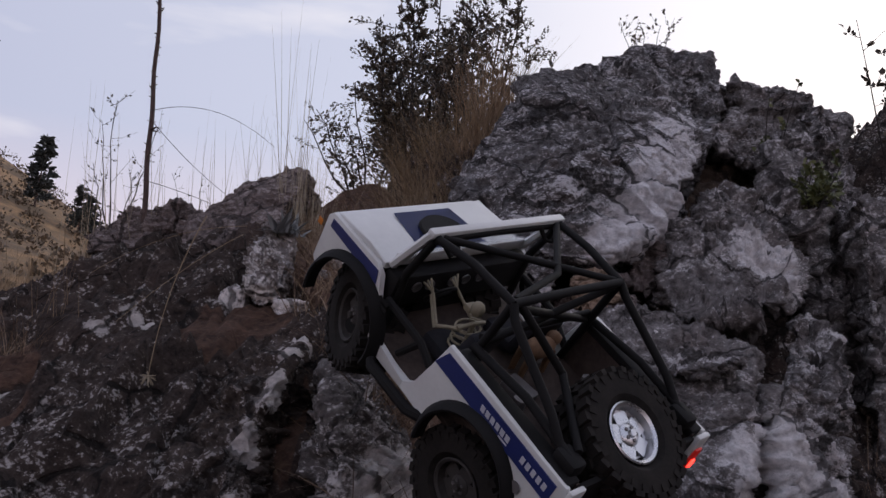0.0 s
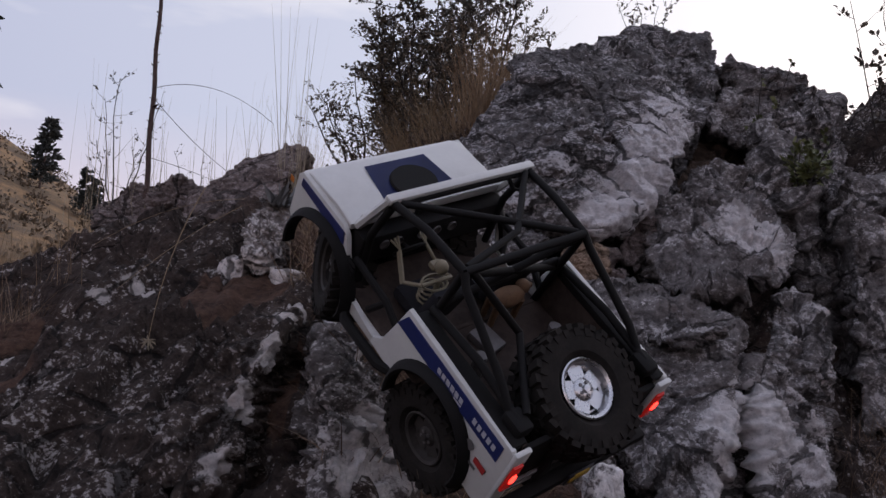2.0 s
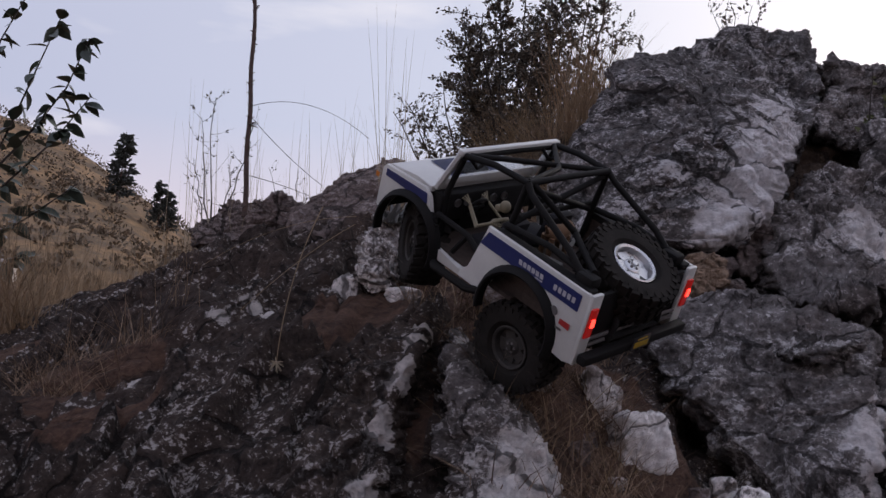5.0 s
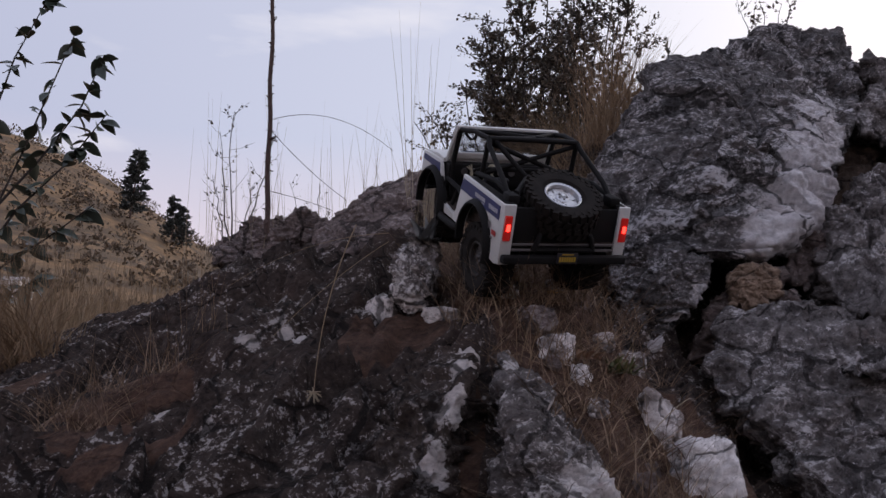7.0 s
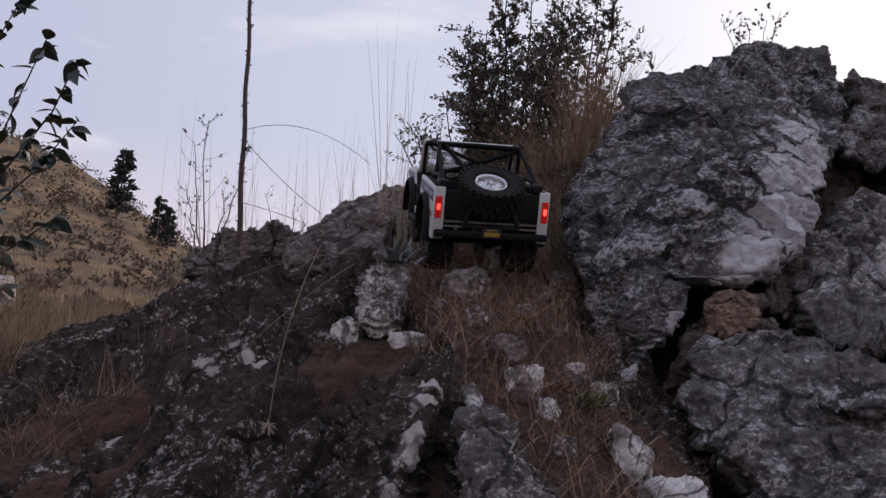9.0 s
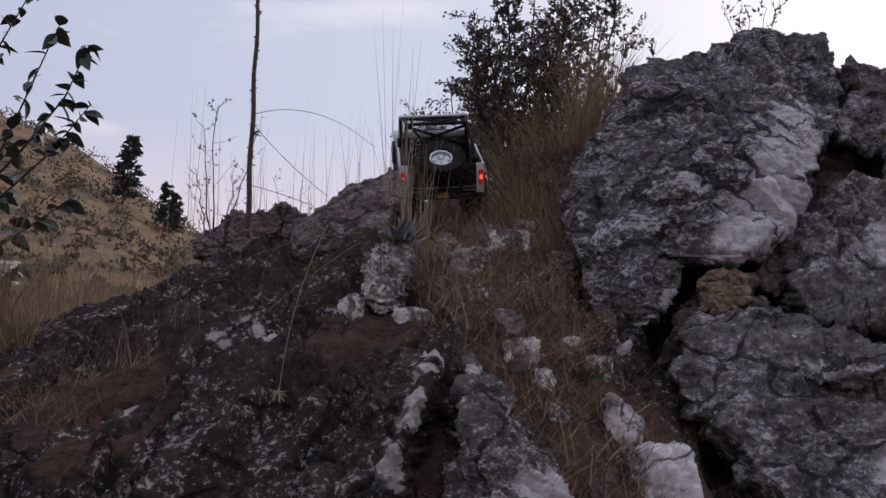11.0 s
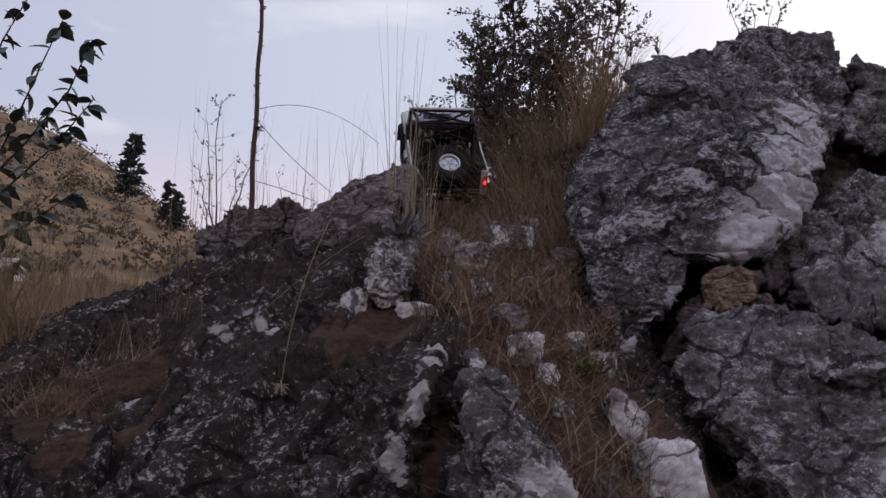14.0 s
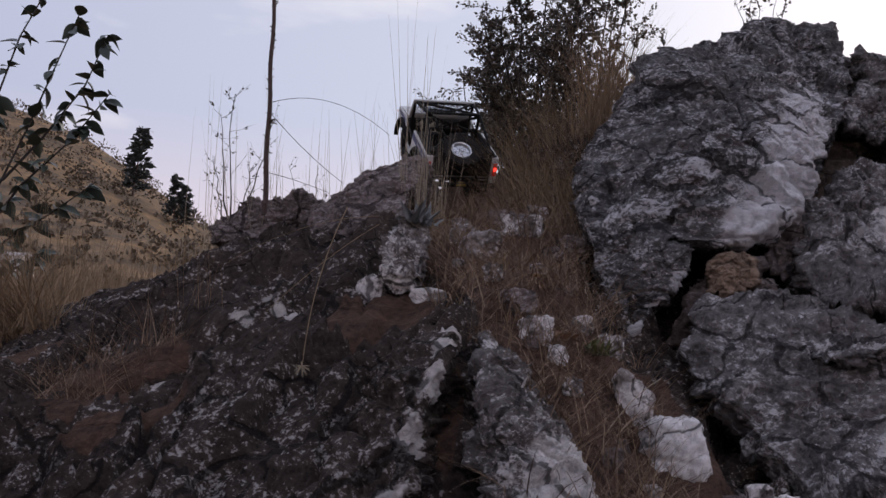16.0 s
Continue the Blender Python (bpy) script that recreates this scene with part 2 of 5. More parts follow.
M_GROUND = rock_material("hill_rock", (0.014, 0.0092, 0.0078), (0.088, 0.064, 0.053), (0.58, 0.53, 0.505), 0.56, 0.36,
                         ((-0.490, 1.153, 0.43, 0.034), (-0.405, 1.10, 0.45, 0.022), (-0.43, 1.13, 0.455, 0.020), (-0.62, 1.05, 0.32, 0.025)), True, 0.3, 0.7)
M_BOULDER = rock_material("boulder_rock", (0.038, 0.034, 0.034), (0.245, 0.230, 0.229), (0.70, 0.67, 0.68), 0.70, 0.36,
                          ((0.60, 1.40, 0.76, 0.12), (0.48, 1.27, 0.66, 0.09), (0.70, 1.56, 0.92, 0.125), (0.80, 1.72, 1.10, 0.125), (0.88, 1.88, 1.25, 0.115), (0.545, 1.32, 0.71, 0.115), (0.655, 1.46, 0.84, 0.12), (0.755, 1.64, 1.0, 0.125), (0.92, 2.0, 1.36, 0.09),
                           (0.235, 1.245, 0.435, 0.035), (0.28, 1.25, 0.48, 0.035), (0.33, 1.265, 0.545, 0.035)), False, 0.6, 0.7)
M_RIGHT = rock_material("right_rock", (0.055, 0.047, 0.045), (0.31, 0.282, 0.275), (0.72, 0.68, 0.675), 0.70, 0.54,
                        ((0.80, 1.31, 0.66, 0.10), (0.60, 0.92, 0.22, 0.08), (0.66, 1.0, 0.25, 0.08), (0.57, 0.84, 0.14, 0.07), (0.74, 1.0, 0.2, 0.06)), False, 0.25, 0.8)
M_WHITE = rock_material("pale_rock", (0.040, 0.033, 0.031), (0.24, 0.212, 0.203), (0.74, 0.69, 0.67), 0.70, 0.54,
                        ((0.045, 0.56, 0.22, 0.07), (0.06, 0.62, 0.22, 0.055), (0.03, 0.5, 0.18, 0.05), (0.0, 0.72, 0.31, 0.03), (-0.045, 0.82, 0.37, 0.022)), False, 0.4, 0.6)
M_RIDGE = rock_material("ridge_rock", (0.021, 0.0145, 0.0125), (0.115, 0.087, 0.073), (0.62, 0.565, 0.54), 0.50, 0.36,
                        ((-0.108, 0.76, 0.375, 0.032), (-0.10, 0.85, 0.40, 0.028), (-0.125, 0.67, 0.325, 0.034), (-0.148, 0.60, 0.265, 0.036), (-0.158, 0.53, 0.19, 0.036)), False, 0.3, 0.8)
M_STONE = rock_material("loose_stone", (0.12, 0.10, 0.092), (0.46, 0.405, 0.38), (0.80, 0.745, 0.72), 0.80, 1.10, ((0.165, 0.915, 0.302, 0.034),), relief=0.004)
M_LICHEN = rock_material("lichen_rock", (0.065, 0.055, 0.052), (0.38, 0.34, 0.325), (0.86, 0.82, 0.80), 0.95, 1.05, ((0.225, 0.86, 0.236, 0.070),), relief=0.004)
M_PINK = rock_material("pink_rock", (0.075, 0.058, 0.053), (0.29, 0.232, 0.218), (0.47, 0.41, 0.395), 0.55, 0.50, (), False, 0.5)
M_TAN = rock_material("tan_rock", (0.13, 0.092, 0.068), (0.38, 0.275, 0.20), (0.52, 0.41, 0.33), 0.2, 0.3, relief=0.005)
# rock tones darkened to stand for the shade deep in the cleft
M_CLEFT_SHADE = rock_material("cleft_rock", (0.035, 0.024, 0.018), (0.115, 0.080, 0.060), (0.26, 0.20, 0.16), 0.3, 0.2)


# ---- ground ----
def gully_x(y):
    """Middle line of the earth gully up which the car climbs."""
    return np.interp(y, (0.0, 0.5, 0.9, 1.3, 1.8, 2.3, 2.8), (0.16, 0.13, 0.06, -0.02, -0.06, -0.10, -0.10))


def ground_z(x, y):
    x, y = np.asarray(x, float), np.asarray(y, float)
    base = np.interp(y, (-2, 0.1, 0.4, 0.6, 0.8, 0.95, 1.1, 1.3, 1.6, 2.0, 2.4, 2.8, 3.4, 6), (0, 0.0, 0.07, 0.16, 0.27, 0.38, 0.47, 0.58, 0.70, 0.86, 1.00, 1.05, 0.95, 0.7))
    left = np.clip(-(x + 0.10), 0, 4)
    z = base + 0.06 * smooth(0.05, 0.25, left) * smooth(0.4, 0.8, y) * smooth(2.4, 1.6, y)
    z = z - 0.33 * left * smooth(0.2, 0.7, y)
    right = np.clip(x - 0.08, 0, 0.6)
    z = z - right * np.interp(y, (0.3, 0.8, 1.0), (0.35, 0.50, 0.80)) * smooth(0.2, 0.6, y) * smooth(2.0, 1.35, y)
    z = z + 0.75 * np.clip(x - 1.15, 0, 0.9) * smooth(0.4, 1.6, y)
    z = z - 0.03 * np.exp(-(((x - 0.22) / 0.13) ** 2 + ((y - 0.76) / 0.15) ** 2))
    z = z + 0.15 * np.exp(-(((x + 0.10) / 0.20) ** 2)) * smooth(2.30, 2.65, y) * smooth(3.5, 2.9, y)
    # worn hump between the ridges and the gully
    z = z + 0.055 * np.exp(-(((x + 0.05) / 0.12) ** 2)) * smooth(0.45, 0.75, y) * smooth(1.45, 1.0, y)
    # far valley side, rising to the crest of a hill
    d = np.maximum(y, 1.0)
    az = x / d
    crest = np.interp(az, (-1.5, -0.9, -0.56, -0.45, -0.33, -0.24, 0.0, 0.5), (0.41, 0.39, 0.335, 0.290, 0.208, 0.14, 0.04, 0.02))
    near = np.interp(az, (-1.0, -0.5, -0.2, 0.2), (0.10, 0.105, 0.11, 0.03))
    rise = near + (crest - near) * smooth(15, 400, y)
    far = 0.25 + np.minimum(y, 420) * rise - np.clip(y - 420, 0, 5000) * 0.1
    w = smooth(2.3, 4.0, y)
    z = z * (1 - w) + far * w
    return np.where(y < -2, 0.0, z)


def ground_top(x, y):
    """Height of the ground with its broken relief."""
    x, y = np.atleast_1d(np.asarray(x, float)), np.atleast_1d(np.asarray(y, float))
    z = ground_z(x, y)
    p = np.stack([x, y, z], 1)
    near = smooth(4.0, 2.4, y) * smooth(-1.2, 0.2, y) * smooth(2.6, 1.6, np.abs(x))
    soil = soil_at(x, y)
    hard = 1 - soil * 0.75
    u = (x * 0.62 + y * 0.10 - z * 0.75) * 6.5 + fbm(p * 2.6, 3, 5) * 0.8
    saw = u % 1.0
    slab = np.where(saw < 0.9, saw / 0.9, (1 - saw) / 0.1) - 0.5
    calm = 1 - 0.65 * smooth(0.75, 1.05, -x) * smooth(1.0, 1.4, y)
    relief = 0.026 * fbm(p * 3.4, 3, 11) + 0.030 * facets(p * np.array((6.0, 4.0, 5.0)), 3) + 0.017 * facets(p * np.array((15.0, 11.0, 15.0)), 8) + 0.007 * facets(p * 36.0, 18)
    relief = relief - 0.040 * np.exp(-(vnoise(p * np.array((5.0, 2.6, 3.0)), 61) / 0.06) ** 2) - 0.020 * np.exp(-(vnoise(p * np.array((11.0, 7.0, 8.0)), 62) / 0.08) ** 2)
    relief = (relief * 1.15 + 0.062 * slab) * calm + 0.008 * ridged(p * 22.0, 3, 21) + 0.006 * fbm(p * 70.0, 2, 31)
    farn = fbm(p * np.array((0.02, 0.02, 0.0)) , 4, 41) * 2.0 * smooth(30, 120, y) * smooth(600, 200, y)
    return z + relief * hard * near + farn, soil


# earth pockets on the rock: place and half widths
SOIL = ((-0.72, 1.14, 0.14, 0.07), (-0.74, 1.02, 0.10, 0.05), (-0.28, 1.07, 0.07, 0.07), (-0.20, 1.10, 0.08, 0.08), (-0.105, 0.74, 0.020, 0.10), (-1.0, 1.35, 0.12, 0.06), (-0.62, 0.93, 0.12, 0.03), (0.24, 0.88, 0.11, 0.12), (0.32, 0.78, 0.10, 0.10), (0.20, 1.02, 0.09, 0.09))


def soil_at(x, y):
    d = np.abs(x - gully_x(y)) - np.interp(y, (0.3, 0.7, 1.0, 1.4, 1.8, 2.4), (0.06, 0.10, 0.12, 0.16, 0.20, 0.26))
    soil = smooth(0.05, -0.04, d) * smooth(0.25, 0.5, y)
    for sx, sy, rx, ry in SOIL:
        soil = np.maximum(soil, smooth(1.2, 0.6, np.hypot((x - sx) / rx, (y - sy) / ry)))
    return soil


def axis(lo, hi, step, out_lo, out_hi, grow):
    mid = list(np.arange(lo, hi + 1e-6, step))
    a, s = hi, step
    up = []
    while a < out_hi:
        s *= grow
        a += s
        up.append(a)
    a, s = lo, step
    down = []
    while a > out_lo:
        s *= grow
        a -= s
        down.append(a)
    return np.array(down[::-1] + mid + up)


gx = axis(-1.5, 1.5, 0.0085, -900, 900, 1.13)
gy = axis(0.15, 2.7, 0.0085, -900, 1500, 1.09)
GX, GY = np.meshgrid(gx, gy)
gz, gsoil = ground_top(GX.ravel(), GY.ravel())
nx, ny = len(gx), len(gy)
ii = np.arange(nx * ny).reshape(ny, nx)
gfaces = np.stack([ii[:-1, :-1], ii[:-1, 1:], ii[1:, 1:], ii[1:, :-1]], -1).reshape(-1, 4)
g_me = raw_mesh("ground", np.stack([GX.ravel(), GY.ravel(), gz], 1), gfaces)
for key, val in (("soil", gsoil), ("meadow", np.maximum(smooth(2.5, 3.2, GY.ravel()), smooth(1.35, 1.75, -GX.ravel())))):
    at = g_me.attributes.new(key, "FLOAT", "POINT")
    at.data.foreach_set("value", val.astype(np.float32))
g_me.materials.append(M_GROUND)
ground = tagged(new("ground", g_me), "dark lichen-crusted rock slope with an earth gully and dry meadow beyond", "ground", kind="structure")


# ---- rocks ----
BALLS = {}


def unit_ball(sub):
    if sub not in BALLS:
        bm = bmesh.new()
        bmesh.ops.create_icosphere(bm, subdivisions=sub, radius=1)
        me = bpy.data.meshes.new("ball")
        bm.to_mesh(me)
        bm.free()
        v, f = np.empty(len(me.vertices) * 3), np.empty(len(me.polygons) * 3, np.int32)
        me.vertices.foreach_get("co", v)
        me.loops.foreach_get("vertex_index", f)
        bpy.data.meshes.remove(me)
        BALLS[sub] = (v.reshape(-1, 3), f.reshape(-1, 3))
    return BALLS[sub]


def rock(name, corners, mat, label, sub=7, rough=0.02, seed=0, strata=None, sharp=12, category="rock", group="", grow=1.0):
    """A stone worn round a cage of a few corners: broken facets, ledges along the bedding, fine grain."""
    pts = np.array(corners, float)
    c = (pts.max(0) + pts.min(0)) / 2 * 0.5 + pts.mean(0) * 0.5
    ext = np.maximum((pts.max(0) - pts.min(0)) / 2, 0.01)
    bm = bmesh.new()
    for q in (pts - c) / ext:
        bm.verts.new(q)
    bmesh.ops.convex_hull(bm, input=bm.verts)
    planes = {}
    for f in bm.faces:
        nn = np.array(f.normal)
        d = float(nn @ np.array(f.verts[0].co))
        if d < 0:
            nn, d = -nn, -d
        planes[tuple(np.round(nn, 2))] = (nn, max(d, 0.05))
    bm.free()
    N = np.array([v[0] for v in planes.values()])
    D = np.array([v[1] for v in planes.values()])
    dirs, faces = unit_ball(sub)
    a = np.maximum(dirs @ N.T / D, 0)
    r = grow * (a ** (2 * sharp)).sum(1) ** (-0.5 / sharp)
    v = c + ext * dirs * r[:, None]
    fn = np.cross(v[faces[:, 1]] - v[faces[:, 0]], v[faces[:, 2]] - v[faces[:, 0]])
    nrm = np.zeros_like(v)
    for k in range(3):
        np.add.at(nrm, faces[:, k], fn)
    nrm /= np.linalg.norm(nrm, axis=1)[:, None] + 1e-12
    s = float(ext.mean())
    sq = np.array((1.0, 0.8, 1.5))
    disp = rough * (0.7 * fbm(v * (1.1 / s), 3, seed) + 1.3 * facets(v * sq * (1.7 / s), seed + 3) + 0.65 * facets(v * sq * (4.6 / s), seed + 5) + 0.30 * facets(v * sq * (11.0 / s), seed + 6) + 0.13 * facets(v * sq * (24.0 / s), seed + 7))
    disp -= rough * 0.9 * np.exp(-(vnoise(v * sq * (2.1 / s), seed + 8) / 0.08) ** 2)
    disp += rough * 0.16 * (ridged(v * (6.0 / s), 3, seed + 9) - 0.6) + rough * 0.18 * fbm(v * (22.0 / s), 3, seed + 13)
    if strata:
        d, spacing, amp = strata
        d = np.array(d, float)
        d /= np.linalg.norm(d)
        u = (v @ d) / spacing + 0.7 * fbm(v * (1.2 / s), 2, seed + 17)
        saw = (u % 1.0)
        keep = 0.35 + 0.65 * smooth(-0.2, 0.4, fbm(v * (2.3 / s), 2, seed + 23))
        disp += amp * 0.5 * keep * (np.where(saw < 0.8, saw / 0.8, (1 - saw) / 0.2) - 0.6)
    v = v + nrm * disp[:, None]
    me = raw_mesh(name, v, faces)
    me.materials.append(mat)
    return tagged(new(name, me), label, category, group)


BED = (0.55, -0.25, -0.75)
rock("boulder", [(0.15, 1.5, 0.76), (0.19, 1.6, 0.93), (0.25, 1.7, 1.06), (0.33, 1.8, 1.20), (0.49, 1.9, 1.31), (0.72, 2.1, 1.40), (0.90, 1.95, 1.15), (0.70, 1.6, 0.90),
     (0.63, 1.45, 0.79), (0.47, 1.28, 0.64), (0.37, 1.27, 0.62), (0.17, 1.38, 0.66), (0.355, 1.31, 0.78), (0.70, 1.66, 1.06), (0.35, 2.3, 0.8), (0.85, 2.4, 1.2), (0.3, 2.2, 1.1), (0.70, 1.9, 0.65)],
     M_BOULDER, "huge grey boulder with dark lichen crust and pale broken edge", 8, 0.022, 3, (BED, 0.075, 0.024), 16, "boulder", "", 1.035)
rock("crest_rock", [(0.70, 2.1, 1.38), (0.81, 2.3, 1.55), (1.08, 2.4, 1.59), (1.09, 2.3, 1.46), (0.92, 1.98, 1.15), (1.1, 2.8, 1.4), (0.8, 2.8, 1.4), (0.95, 2.2, 1.0)],
     M_BOULDER, "layered grey crest block on top of the boulder", 7, 0.024, 9, (BED, 0.09, 0.02), 14, "rock", "", 1.04)
rock("hanging_slab", [(0.34, 1.28, 0.57), (0.22, 1.25, 0.43), (0.17, 1.3, 0.5), (0.16, 1.4, 0.68), (0.36, 1.29, 0.62), (0.28, 1.26, 0.63), (0.3, 1.6, 0.6), (0.2, 1.6, 0.5), (0.35, 1.5, 0.55)],
     M_BOULDER, "pointed dark slab with a pale lower edge under the boulder", 7, 0.010, 12, (BED, 0.06, 0.006), 16, "rock")
rock("shoulder_boulder", [(0.65, 1.5, 0.77), (0.83, 1.6, 0.93), (0.92, 1.5, 0.8), (0.93, 1.35, 0.64), (0.85, 1.3, 0.54), (0.67, 1.15, 0.52), (0.55, 1.2, 0.48), (0.9, 1.9, 0.8), (0.7, 1.8, 0.6), (0.58, 1.4, 0.66)],
     M_RIGHT, "rough grey boulder with white lichen and a pale knob", 7, 0.026, 21, (BED, 0.10, 0.012), 12, "boulder")
rock("base_rock", [(0.27, 1.18, 0.40), (0.34, 1.08, 0.39), (0.62, 1.0, 0.36), (0.61, 0.95, 0.27), (0.53, 0.8, 0.13), (0.45, 0.80, 0.13), (0.37, 0.93, 0.25), (0.36, 1.26, 0.515), (0.48, 1.26, 0.545), (0.7, 1.15, 0.45), (0.7, 1.3, 0.1), (0.4, 1.4, 0.3), (0.5, 0.75, 0.0)],
     M_RIGHT, "speckled grey rock shelf at the foot of the boulders", 7, 0.018, 33, (BED, 0.12, 0.012), 12, "rock")
rock("buttress", [(0.76, 1.1, 0.3), (0.74, 0.95, 0.13), (0.9, 1.2, 0.48), (0.64, 1.0, 0.32), (0.62, 0.85, 0.05), (0.95, 1.3, 0.3), (0.85, 1.3, 0.55), (1.0, 1.5, 0.2), (0.72, 0.85, -0.05)],
     M_RIGHT, "weathered rock buttress below the shoulder boulder", 7, 0.024, 41, ((0.9, 0.2, 0.3), 0.09, 0.015), 12, "rock")
rock("cliff_block", [(1.2, 2.0, 1.27), (1.44, 2.2, 1.33), (1.41, 2.1, 1.11), (1.2, 1.7, 0.72), (1.0, 1.6, 0.8), (0.95, 1.7, 1.0), (1.4, 2.6, 1.1), (1.1, 1.65, 0.4), (1.4, 2.0, 0.4)],
     M_RIGHT, "tall grey cliff block with vertical cracks", 7, 0.030, 52, ((0.8, 0.3, 0.2), 0.13, 0.02), 12, "rock")
rock("side_rock", [(1.11, 1.53, 0.88), (1.30, 1.60, 0.90), (1.5, 1.65, 0.92), (1.10, 1.50, 0.55), (1.07, 1.45, 0.24), (1.5, 1.5, 0.3), (1.6, 1.7, 0.6), (1.25, 2.2, 0.9), (1.6, 2.3, 0.9), (1.3, 2.1, 0.1)],
     M_RIGHT, "weathered grey rock face beyond the cliff", 7, 0.026, 57, ((0.8, 0.3, 0.4), 0.11, 0.022), 12, "rock")
rock("top_block", [(1.12, 2.3, 1.47), (1.37, 2.3, 1.44), (1.40, 2.3, 1.32), (1.1, 2.2, 1.2), (1.35, 2.25, 1.2), (1.1, 2.7, 1.3), (1.4, 2.7, 1.3)],
     M_RIGHT, "flat-topped dark block on the cliff", 6, 0.018, 63, (BED, 0.07, 0.01), 14, "rock")
rock("wedge_block", [(0.92, 2.0, 1.18), (1.0, 2.0, 1.24), (1.07, 1.98, 1.18), (1.08, 1.95, 1.08), (0.9, 1.9, 1.08), (1.0, 1.92, 1.05), (0.95, 2.3, 1.1), (1.1, 2.3, 1.1)],
     M_RIGHT, "pale wedge of rock stuck in the cleft", 6, 0.014, 71, None, 12, "rock")
rock("ledge_rock", [(0.50, 0.99, 0.39), (0.55, 0.97, 0.40), (0.63, 0.99, 0.425), (0.62, 1.0, 0.40), (0.54, 0.98, 0.375), (0.6, 1.15, 0.42), (0.5, 1.12, 0.40)],
     M_RIGHT, "thin pale ledge jutting from the rock shelf", 6, 0.007, 77, None, 14, "rock")
# added filler that hides sky gaps behind the cleft; dark colour stands for shade
rock("cleft_filler", [(0.60, 1.74, 0.5), (1.04, 2.02, 1.14), (0.80, 2.05, 1.14), (1.05, 1.90, 0.6), (0.7, 2.4, 0.8), (1.16, 2.40, 1.26), (0.90, 2.40, 1.26), (0.66, 1.74, 0.74), (0.9, 1.86, 0.95), (1.24, 2.35, 1.20), (1.22, 2.25, 0.75)],
     M_CLEFT_SHADE, "added filler rock behind the cleft, coloured dark brown for deep shade", 6, 0.02, 79, None, 10, "rock")
rock("cleft_rock", [(0.52, 1.42, 0.63), (0.60, 1.42, 0.75), (0.66, 1.45, 0.73), (0.64, 1.42, 0.62), (0.55, 1.38, 0.56), (0.6, 1.6, 0.6), (0.66, 1.6, 0.7)],
     M_PINK, "brownish rounded rock deep in the cleft", 6, 0.012, 81, None, 10, "rock")
rock("cleft_rock", [(0.38, 1.32, 0.50), (0.44, 1.30, 0.58), (0.52, 1.33, 0.56), (0.52, 1.30, 0.48), (0.42, 1.28, 0.46), (0.45, 1.5, 0.5), (0.52, 1.5, 0.52)],
     M_PINK, "rounded tan rock under the boulder's edge", 6, 0.012, 84, None, 10, "rock")
rock("cleft_rock", [(0.29, 1.33, 0.42), (0.35, 1.32, 0.55), (0.44, 1.34, 0.61), (0.52, 1.38, 0.62), (0.46, 1.33, 0.45), (0.30, 1.5, 0.38), (0.52, 1.55, 0.55)],
     M_PINK, "reddish-brown crumbling rock under the boulder", 6, 0.012, 87, None, 10, "rock")
rock("cleft_rock", [(0.375, 1.285, 0.53), (0.38, 1.285, 0.60), (0.42, 1.28, 0.62), (0.465, 1.285, 0.60), (0.475, 1.28, 0.545), (0.42, 1.27, 0.52), (0.40, 1.45, 0.55), (0.48, 1.45, 0.60)],
     M_TAN, "smooth tan rock wedged under the boulder", 6, 0.006, 89, None, 8, "rock")
rock("ridge_rock", [(-0.065, 0.90, 0.415), (-0.050, 0.96, 0.40), (-0.070, 0.76, 0.365), (-0.035, 0.565, 0.265), (0.03, 0.64, 0.272), (0.02, 0.78, 0.315), (0.075, 0.6, 0.20), (0.065, 0.5, 0.12), (-0.03, 0.48, 0.18), (0.0, 0.40, 0.03), (0.1, 0.68, 0.10), (-0.06, 0.86, 0.25), (0.0, 0.95, 0.28), (-0.065, 0.5, 0.05)],
     M_WHITE, "pale bare ridge of rock with black lichen", 7, 0.014, 91, ((0.7, -0.2, 0.6), 0.06, 0.010), 12, "rock")
rock("ridge_rock", [(-0.098, 0.87, 0.408), (-0.105, 0.74, 0.38), (-0.195, 0.82, 0.345), (-0.145, 0.60, 0.270), (-0.24, 0.62, 0.19), (-0.155, 0.49, 0.13), (-0.32, 0.72, 0.16), (-0.18, 0.95, 0.42), (-0.12, 0.62, 0.10), (-0.14, 1.0, 0.38)],
     M_RIDGE, "dark ridge of rock with a pale worn crest", 7, 0.012, 97, ((0.7, -0.2, 0.6), 0.06, 0.004), 12, "rock")
rock("skyline_rock", [(-0.525, 1.86, 0.70), (-0.52, 1.86, 0.80), (-0.43, 1.88, 0.875), (-0.34, 1.90, 0.950), (-0.30, 1.90, 0.965), (-0.22, 1.85, 0.945), (-0.24, 1.72, 0.84), (-0.27, 1.62, 0.72), (-0.41, 1.58, 0.68), (-0.5, 1.66, 0.68), (-0.20, 2.1, 0.92), (-0.55, 2.2, 0.75), (-0.3, 1.9, 0.6)],
     M_PINK, "rounded pinkish-grey rock on the skyline", 7, 0.011, 103, ((0.2, -0.3, 0.9), 0.10, 0.010), 12, "rock", "", 1.05)
rock("skyline_rock", [(-0.68, 1.93, 0.71), (-0.62, 1.9, 0.84), (-0.56, 1.92, 0.86), (-0.52, 1.95, 0.84), (-0.54, 1.9, 0.70), (-0.6, 2.2, 0.75), (-0.66, 2.1, 0.78)],
     M_PINK, "narrow dark rock beside the skyline rock", 6, 0.012, 107, None, 12, "rock")
